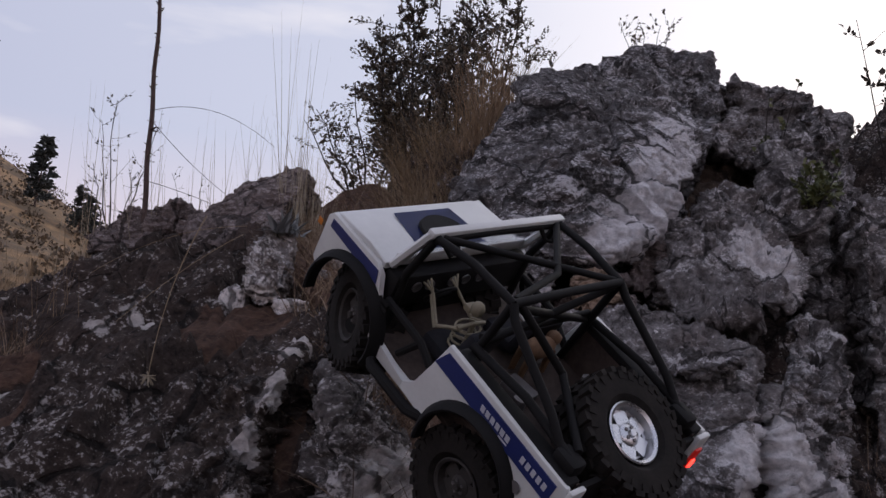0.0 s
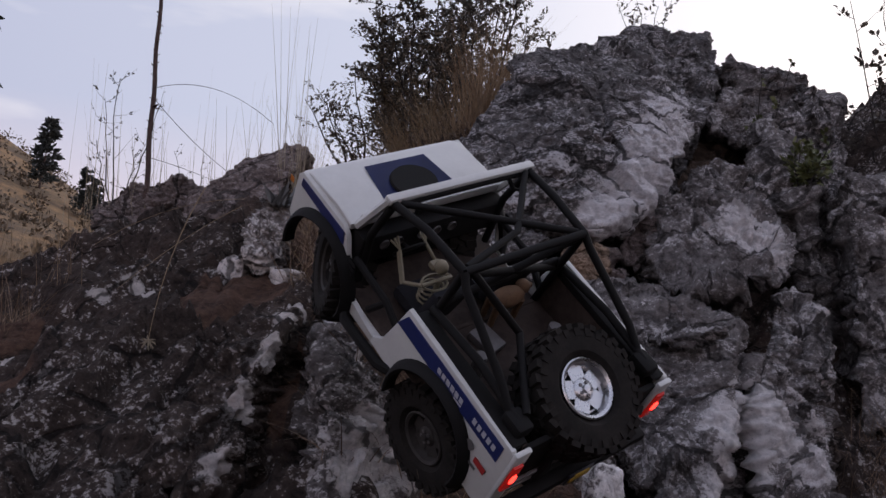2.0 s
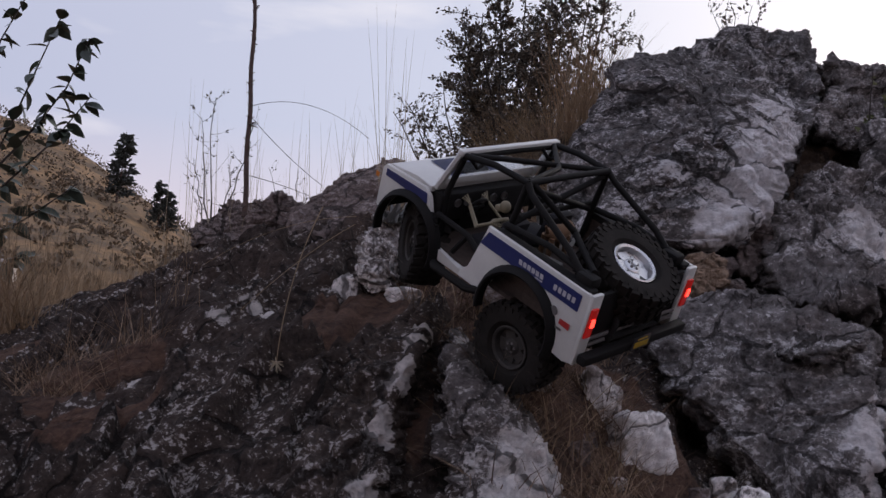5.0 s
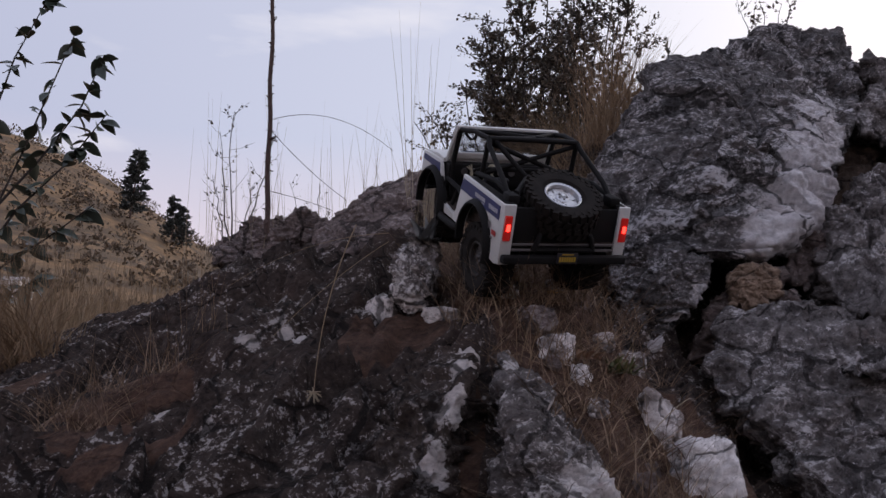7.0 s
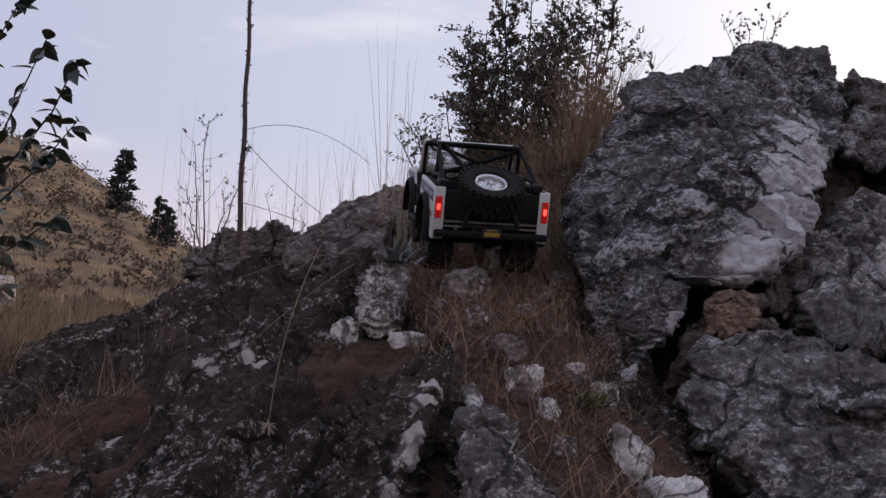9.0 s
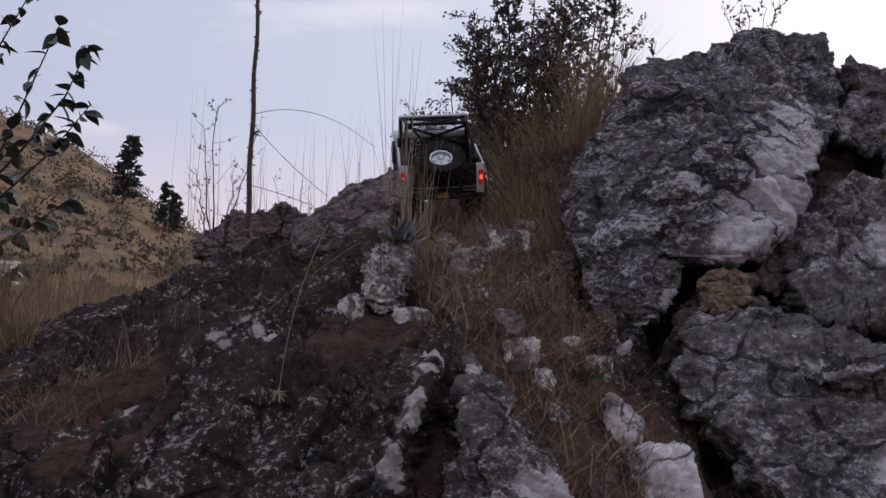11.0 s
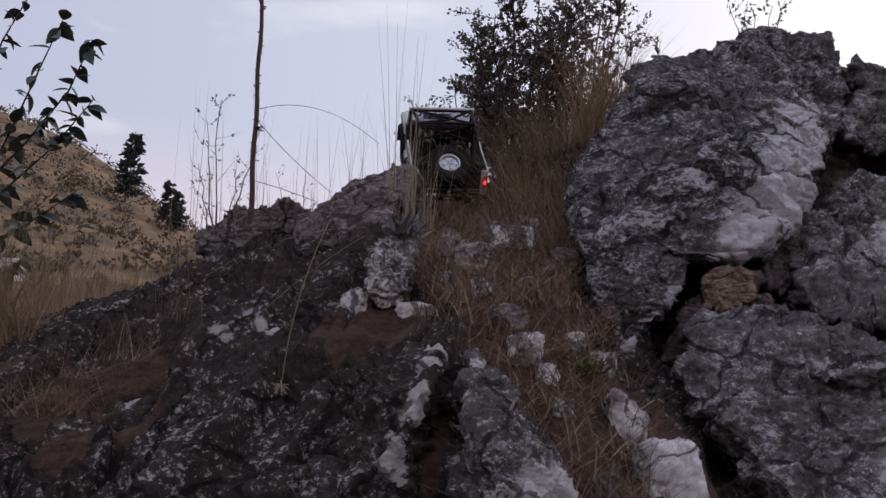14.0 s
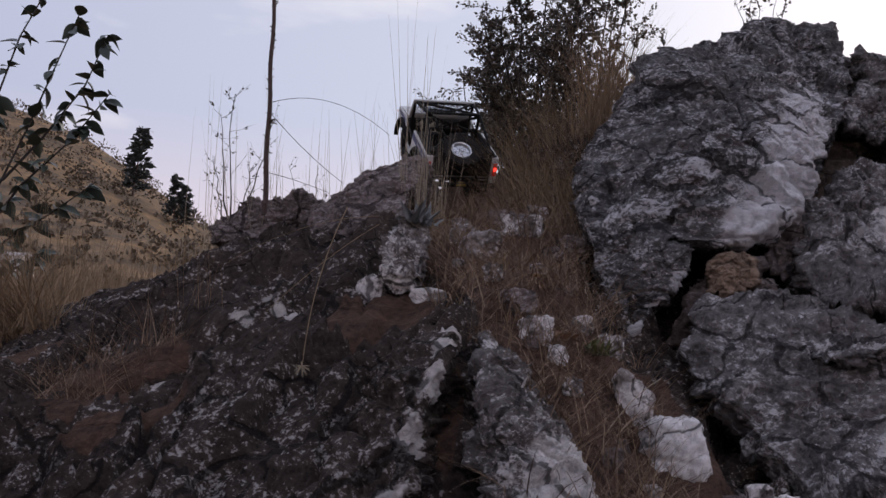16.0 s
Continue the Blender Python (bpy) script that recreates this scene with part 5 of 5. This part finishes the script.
for k in range(220):
    y = rs.uniform(2.6, 7.0)
    x = -y * rs.uniform(0.30, 0.72)
    fld.append((x, y, ground_h(x, y), 0.14, 14))
blades("meadow_grass", fld, V_STRAW, "dry yellow meadow grass below the hill", 19, 0.10, 0.42, 0.005, 0.35, 0.5)
blades("dry_grass", [(x, y, ground_h(x, y) - 0.004, 0.06, 75) for x, y in ((-0.72, 1.15), (-0.64, 1.17), (-0.80, 1.12), (-0.76, 1.05), (-0.70, 1.08))], V_RUSSET, "matted russet grass lying in a pocket of the dark rock", 20, 0.04, 0.14, 0.0015, 1.6, 1.1)
blades("dry_grass", [(-0.60, 1.20, ground_h(-0.60, 1.20), 0.05, 14), (-0.68, 1.22, ground_h(-0.68, 1.22), 0.04, 8)], V_STRAW2, "few wispy stems standing on the dark rock", 36, 0.08, 0.20, 0.0011, 0.35, 0.5)


blades("dry_grass", [(x, y, ground_h(x, y) - 0.004, 0.07, 60) for x, y in ((1.02, 1.30), (1.10, 1.40), (1.0, 1.18), (1.15, 1.28), (1.05, 1.05))], V_RUSSET, "tangled russet grass at the cliff's foot", 38, 0.06, 0.20, 0.0018, 1.2, 0.9)


def stem(name, pts, r0, r1, mat, label, category="grass stem"):
    bm = bmesh.new()
    tube(bm, pts, r0, r1, 5)
    return tagged(part(name, bm, mat), label, category)


def arc(a, b, sag, n=12, side=(0, 0, 1)):
    a, b, s = Vector(a), Vector(b), Vector(side)
    return [a.lerp(b, i / n) + s * sag * 4 * (i / n) * (1 - i / n) for i in range(n + 1)]


stem("bent_stem", arc((-0.30, 1.02, 0.62), (-0.33, 0.86, 0.34), 0.012, side=(-1, 0, 0.2)), 0.0010, 0.0006, V_STRAW, "bent straw stem hanging over the rock")
stem("bent_stem", arc((-0.26, 1.16, 0.62), (-0.42, 0.98, 0.43), 0.01, side=(0, 0, 1)), 0.0006, 0.0004, V_STRAW, "long straw stem lying over the dark rock")
stem("bent_stem", arc((-0.27, 1.25, 0.655), (-0.70, 1.55, 0.56), 0.035), 0.0006, 0.0004, V_STRAW, "long straw stem arching over the dark rock")
stem("bent_stem", arc((0.10, 0.80, 0.24), (0.20, 0.86, 0.34), 0.012), 0.0010, 0.0006, V_PALE, "dry twig bridging the gully stones")
stem("bent_stem", arc((-0.72, 2.1, 1.17), (-0.35, 2.1, 1.08), 0.055), 0.0010, 0.0006, V_TWIG, "thin arching dry stem against the sky")
stem("bent_stem", arc((-0.72, 2.1, 1.15), (-0.48, 2.1, 0.93), -0.012), 0.0011, 0.0007, V_TWIG, "thin slanting dry stem against the sky")
stem("bent_stem", arc((-0.72, 2.1, 0.96), (-0.52, 2.1, 0.90), 0.004), 0.0010, 0.0007, V_TWIG, "thin dry stem near the ridge")
bm = bmesh.new()
r_ = random.Random(3)
for k in range(26):
    d = Vector((r_.uniform(-1, 1), r_.uniform(-1, 0.4), r_.uniform(-1, 0.5))).normalized()
    tube(bm, [Vector((-0.33, 0.86, 0.34)), Vector((-0.33, 0.86, 0.335)) + d * 0.012], 0.0012, 0.0005, 4)
tagged(part("seed_head", bm, V_PALE), "frayed pale seed head at the end of a straw", "seed head")

# bare stalk on the skyline
bm = bmesh.new()
sp = [Vector((-0.720 + 0.0025 * math.sin(k * 1.1) - 0.0012 * k, 2.15, 0.84 + 0.047 * k)) for k in range(18)]
tube(bm, sp, 0.0085, 0.0055, 8)
stalk = tagged(empty("dead_stalk"), "tall bare reddish-brown dead flower stalk on the skyline", "dead plant")
part("stalk", bm, V_BARK, stalk)
bm = tube(bmesh.new(), [(0, 0, 0), (0.002, 0, 0.007), (0, 0, 0.015)], 0.0034, 0.0008, 5)
bract_me = bpy.data.meshes.new("bract")
bm.to_mesh(bract_me)
bm.free()
bract_me.materials.append(V_BARK)
for k in range(90):
    i = r_.randint(1, 16)
    p = sp[i].lerp(sp[i + 1], r_.random())
    a = r_.uniform(0, 2 * math.pi)
    d = Vector((math.cos(a), math.sin(a), r_.uniform(-0.1, 1.1))).normalized()
    o = new("bract", bract_me)
    o.parent = stalk
    o.matrix_basis = Matrix.Translation(p) @ d.to_track_quat("Z", "Y").to_matrix().to_4x4() @ Matrix.Scale(r_.uniform(0.6, 1.3), 4)
fast_leaves("dry_leaves", [(sp[6] + Vector((0, 0, 0.01)), (1, 0, -0.2)), (sp[6], (-1, 0, -0.1)), (sp[6], (0.6, -0.5, 0.5)), (sp[2], (-1, 0, 0)), (sp[1], (-0.9, -0.3, 0))], V_BARK, stalk, 0.045, 0.012, r_)
shrub("dry_weed", (-0.87, 2.35, 0.80), 0.46, 0.16, V_SHRUB, "sparse twiggy dry weed on the skyline", 21, 5, 9, 3, (0.012, 0.006), (0, 0), V_TWIG, 0.003, "weed")
shrub("dry_weed", (-0.62, 2.4, 0.85), 0.22, 0.10, V_SHRUB, "thin dry weed behind the ridge", 22, 4, 6, 2, (0.010, 0.005), (0, 0), V_TWIG, 0.002, "weed")
shrub("shrub", (0.90, 2.6, 1.50), 0.36, 0.14, V_SHRUB, "wispy plant growing on the boulder's top", 23, 6, 8, 6, (0.016, 0.008), (0.0, 0), V_TWIG, 0.003)
shrub("shrub", (0.48, 2.5, 1.32), 0.30, 0.04, V_SHRUB, "single leafy twig behind the boulder", 25, 1, 6, 6, (0.018, 0.010), (0.03, 0), V_TWIG, 0.003)
shrub("shrub", (1.03, 1.62, 0.82), 0.14, 0.065, V_GREEN, "small green bush in the cliff's cleft", 24, 7, 7, 9, (0.020, 0.010), (0.03, -0.03), V_TWIG, 0.003)
shrub("shrub", (1.02, 1.85, 0.95), 0.32, 0.05, V_GREEN, "yellowing seedling in front of the cliff", 29, 2, 5, 5, (0.022, 0.010), (0.05, -0.05), V_TWIG, 0.003)
shrub("shrub", (1.62, 2.2, 0.90), 0.75, 0.20, V_SHRUB, "thin branch with small leaves at the cliff's end", 26, 4, 9, 9, (0.022, 0.012), (-0.16, -0.2), V_TWIG, 0.004)
shrub("shrub", (1.75, 3.0, 1.15), 0.40, 0.35, V_HAZE, "olive scrub on the slope behind the cliff", 27, 10, 10, 14, (0.03, 0.014), (0, 0), V_TWIG, 0.004)

# silver rosette, green sprigs, fallen leaves
def rosette(name, c, n, length, width, mat, label, seed, up=0.6):
    r = random.Random(seed)
    bm = bmesh.new()
    for k in range(n):
        m = Matrix.Translation(Vector(c) + Vector((r.uniform(-1, 1), r.uniform(-1, 1), 0)) * length * 0.6) @ Matrix.Rotation(r.uniform(0, 6.28), 4, "Z") @ Matrix.Rotation(r.uniform(0.1, 1.2) * up, 4, "X")
        leaf_shape(bm, m, length * r.uniform(0.6, 1.2), width * r.uniform(0.7, 1.2))
    return tagged(part(name, bm, mat), label, "plant")


rosette("sage_plant", (-0.180, 1.19, 0.628), 50, 0.046, 0.009, V_SAGE, "silvery sage plant on the lichen rock", 31, 1.3)
rosette("green_sprig", (0.125, 0.985, ground_h(0.125, 0.985) + 0.008), 70, 0.032, 0.007, V_GREEN, "low green sprigs between gully stones", 32, 1.1)
rosette("fallen_leaves", (0.065, 0.93, ground_h(0.065, 0.93) + 0.012), 14, 0.022, 0.014, V_DRYLEAF, "curled reddish dry leaves in the gully", 33, 0.9)
rosette("fallen_leaves", (0.028, 1.11, ground_h(0.028, 1.11) + 0.012), 9, 0.016, 0.012, plain("ochre_leaf", (0.45, 0.24, 0.05), 0.8), "ochre dry leaf clump in the gully", 34, 0.7)

# leafy branch of a small tree
LEAFB = bmesh.new()
leaf_shape(LEAFB, Matrix(), 0.062, 0.036, 0.30, 5)
leaf_me = bpy.data.meshes.new("leaf")
LEAFB.to_mesh(leaf_me)
LEAFB.free()
leaf_me.materials.append(V_LEAF)
leaf_me.polygons.foreach_set("use_smooth", np.ones(len(leaf_me.polygons), bool))
tree = tagged(empty("young_tree"), "young tree with oval dark green leaves", "tree")
bm = bmesh.new()
r_ = random.Random(12)
T0 = Vector((-1.74, 2.35, 0.52))
BOUGHS = [[T0, T0 + Vector((0.06, 0, 0.35)), T0 + Vector((0.16, 0, 0.62)), T0 + Vector((0.25, -0.02, 0.86)), T0 + Vector((0.30, 0, 1.05))],
         [T0 + Vector((0.05, 0, 0.25)), T0 + Vector((0.18, -0.04, 0.42)), T0 + Vector((0.34, -0.05, 0.58)), T0 + Vector((0.45, -0.05, 0.74))],
         [T0 + Vector((0.10, 0, 0.45)), T0 + Vector((0.22, 0, 0.60)), T0 + Vector((0.34, 0, 0.78)), T0 + Vector((0.40, 0, 0.96))],
         [T0 + Vector((0.02, 0, 0.12)), T0 + Vector((0.16, -0.05, 0.24)), T0 + Vector((0.30, -0.06, 0.33)), T0 + Vector((0.44, -0.06, 0.44))],
         [T0 + Vector((-0.02, 0, 0.3)), T0 + Vector((0.02, 0, 0.62)), T0 + Vector((0.10, 0, 0.95)), T0 + Vector((0.20, 0, 1.18))],
         [T0 + Vector((0.0, 0, 0.02)), T0 + Vector((0.10, -0.08, 0.10)), T0 + Vector((0.22, -0.1, 0.14)), T0 + Vector((0.31, -0.1, 0.20))]]
for L in BOUGHS:
    tube(bm, L, 0.0050, 0.0016, 6)
tube(bm, [T0 + Vector((-0.05, 0, -0.4)), T0], 0.010, 0.008, 6)
part("trunk", bm, V_TWIG, tree)
for L in BOUGHS:
    for k in range(36):
        t = r_.uniform(0.2, 1.0) * (len(L) - 1.001)
        p = L[int(t)].lerp(L[int(t) + 1], t - int(t))
        o = new("leaf", leaf_me)
        o.parent = tree
        o.matrix_basis = Matrix.Translation(p) @ Euler((r_.uniform(-1.1, 0.7), r_.uniform(-0.9, 0.9), r_.uniform(0, 6.28))).to_matrix().to_4x4() @ Matrix.Scale(r_.uniform(0.65, 1.25), 4)


# far conifers, hill bushes, houses
def conifer(base, height, width, seed, label, tilt=0.06):
    r = random.Random(seed)
    root = tagged(empty("conifer"), label, "tree")
    base = Vector(base)
    bm = bmesh.new()
    tube(bm, [base, base + Vector((height * tilt, 0, height))], height * 0.018, height * 0.003, 6)
    part("trunk", bm, V_BARK, root)
    frames = []
    for k in range(60):
        t = 0.10 + 0.90 * (k + r.random()) / 60
        w = width * 0.5 * ((1 - t) ** 0.65 * 0.92 + 0.10) * r.uniform(0.45, 1.2)
        a = r.uniform(0, 6.28)
        c = base + Vector((height * tilt * t, 0, height * t))
        d = Vector((math.cos(a), math.sin(a), r.uniform(-0.15, 0.35)))
        for j in range(32):
            u = r.uniform(0.12, 1.0)
            frames.append((c + d * w * u + Vector((r.gauss(0, 1), r.gauss(0, 1), r.gauss(0, 0.7))) * height * 0.016, d))
    fast_leaves("crown", frames, V_CONIFER_HAZED, root, height * 0.075, height * 0.034, r)
    return root


def at_view(az, y):
    x = az * y
    return (x, y, ground_h(x, y))


conifer(at_view(-0.398, 290), 23.0, 10.5, 41, "tall dark spruce on the far hillside", 0.07)
conifer(at_view(-0.348, 285), 15.0, 8.0, 42, "smaller grey-green conifer on the valley side", 0.0)
conifer(at_view(-0.336, 287), 13.5, 7.0, 43, "smaller grey-green conifer on the valley side", 0.0)
frames = []
r_ = random.Random(51)
for k in range(420):
    y = r_.uniform(70, 410)
    x, y, z = at_view(r_.uniform(-0.60, -0.27), y)
    s = r_.uniform(0.006, 0.013) * y
    for j in range(26):
        d = Vector((r_.gauss(0, 1), r_.gauss(0, 1), abs(r_.gauss(0, 1)))).normalized()
        frames.append((Vector((x, y, z - 0.2)) + d * s * r_.uniform(0.5, 1.0), d))
far_scrub = fast_leaves("hillside_scrub", frames, V_HAZE, None, 1.2, 0.7, r_)
tagged(far_scrub, "scattered olive scrub on the far hillside", "scrub", kind="stuff")

H_WALL = plain("pale_house_wall", (0.62, 0.58, 0.54), 0.8, 0, 0.1, 0.5)
H_ROOF = plain("house_roof", (0.38, 0.35, 0.33), 0.8, 0, 0.2, 0.5)
H_PANE = plain("dark_pane", (0.03, 0.035, 0.04), 0.15, 0, 0.1, 0.5)


def house(c, w, d, h, label):
    root = tagged(empty("house"), label, "house")
    x, y, z = c
    bm = bmesh.new()
    box(bm, (x, y, z + h / 2 - 0.6), (w, d, h + 1.2))
    wall = part("wall", bm, H_WALL, root, smooth_shade=False)
    bm = bmesh.new()
    v = [bm.verts.new(p) for p in ((x - w * 0.54, y - d * 0.56, z + h), (x + w * 0.54, y - d * 0.56, z + h), (x + w * 0.54, y + d * 0.56, z + h), (x - w * 0.54, y + d * 0.56, z + h), (x - w * 0.54, y, z + h * 1.42), (x + w * 0.54, y, z + h * 1.42))]
    for f in ((0, 1, 5, 4), (2, 3, 4, 5), (0, 4, 3), (1, 2, 5), (0, 3, 2, 1)):
        bm.faces.new([v[k] for k in f])
    part("roof", bm, H_ROOF, root, smooth_shade=False)
    for k in range(3):
        bm = bmesh.new()
        box(bm, (x - w * 0.3 + k * w * 0.3, y - d * 0.5 - 0.02, z + h * 0.55), (w * 0.12, 0.1, h * 0.35))
        part("window", bm, H_PANE, root, smooth_shade=False)


house(at_view(-0.530, 120), 4.6, 4, 2.0, "pale far house at the foot of the hill")
house(at_view(-0.555, 118), 3.0, 3, 1.3, "small pale far outbuilding")


# ---- motion ----
CAR_ROWS = [
    (0, pose(0.082, 0.539, 0.293, 47.1, -14.8, 38.7)),
    (0.5, pose(0.065, 0.540, 0.308, 53.4, -18.4, 37.7)),
    (1, pose(0.072, 0.525, 0.302, 54.7, -20.0, 35.8)),
    (1.5, pose(0.087, 0.505, 0.288, 50.3, -18.4, 32.8)),
    (2, pose(0.078, 0.534, 0.315, 53.3, -21.5, 32.1)),
    (2.5, pose(0.066, 0.638, 0.342, 41.8, -20.3, 37.0)),
    (3, pose(0.084, 0.595, 0.321, 47.8, -18.1, 34.7)),
    (3.5, pose(0.002, 0.815, 0.447, 39.9, -14.6, 40.9)),
    (4, pose(0.015, 0.706, 0.373, 37.1, -22.7, 48.8)),
    (4.5, pose(0.007, 0.716, 0.387, 36.3, -20.2, 50.3)),
    (4.7, pose(0.004, 0.744, 0.401, 35.6, -19.7, 47.2)),
    (6.8, pose(-0.061, 1.112, 0.557, 27.8, -5.3, 26.3)),
    (7, pose(-0.057, 1.180, 0.584, 29.0, -4.4, 22.3)),
    (7.5, pose(-0.063, 1.262, 0.616, 26.6, -4.6, 18.0)),
    (8, pose(-0.064, 1.318, 0.641, 25.1, -3.5, 16.1)),
    (8.5, pose(-0.065, 1.368, 0.659, 24.9, -2.2, 15.3)),
    (9, pose(-0.071, 1.490, 0.697, 22.1, -0.8, 11.3)),
    (9.2, pose(-0.076, 1.581, 0.736, 24.4, -3.5, 9.9)),
    (11.5, pose(-0.173, 2.202, 0.958, 35.8, -5.7, 4.7)),
    (12, pose(-0.170, 2.300, 1.006, 42.9, -3.1, 6.0)),
    (12.5, pose(-0.184, 2.297, 1.030, 47.5, -4.7, 8.1)),
    (13, pose(-0.179, 2.308, 1.030, 47.3, -2.7, 7.9)),
    (13.5, pose(-0.180, 2.302, 1.026, 47.1, -3.2, 8.2)),
    (14, pose(-0.182, 2.304, 1.013, 44.0, -3.6, 9.4)),
    (14.5, pose(-0.206, 2.301, 1.027, 46.6, -4.0, 14.7)),
    (15.5, pose(-0.202, 2.308, 0.994, 37.9, -2.9, 15.2)),
    (16, pose(-0.213, 2.304, 1.007, 39.7, -4.5, 18.0)),
]


def motions():
    rows = [(t, m) for t, m in CAR_ROWS]
    if rows[-1][0] < 16:
        rows.append((16.0, rows[-1][1]))
    walk(car, rows)
    walk(skeleton, rows)
    walk(toy_dog, rows)
    # wheels: roll with the way gone, the rear axle hangs as the car twists
    drop_l = ((0, -0.006), (2, -0.010), (3, -0.020), (3.5, -0.042), (4.0, -0.030), (4.7, -0.028), (6.8, -0.012), (9.2, 0.0), (16, 0.0))
    pos = [m.translation.copy() for _, m in rows]
    fwd = [(m.to_3x3() @ Vector((0, 1, 0))) for _, m in rows]
    times, ang, a = [rows[0][0]], [0.0], 0.0
    for k in range(1, len(rows)):
        step = (pos[k] - pos[k - 1]).dot((fwd[k] + fwd[k - 1]).normalized())
        turn = -step / TR
        n = max(1, int(abs(turn) / 0.9) + 1)
        for j in range(1, n + 1):
            times.append(rows[k - 1][0] + (rows[k][0] - rows[k - 1][0]) * j / n)
            ang.append(a + turn * j / n)
        a += turn
    for w, sx, wy in WHEELS:
        out = []
        for t, g in zip(times, ang):
            d = float(np.interp(t, [p[0] for p in drop_l], [p[1] for p in drop_l])) if (wy == RA and sx < 0) else (0.010 if wy == FA else 0.0)
            steer = float(np.interp(t, (0, 4.7, 7.5, 9.0, 16), (-22, -34, -12, 0, 0))) if wy == FA else 0.0
            inset = 0.082 if wy == RA else 0.072
            out.append((t, Matrix.Translation((sx * inset, wy, AXZ + d)) @ Matrix.Rotation(radians(steer), 4, "Z") @ Matrix.Rotation(g, 4, "X")))
        walk(w, out)


motions()
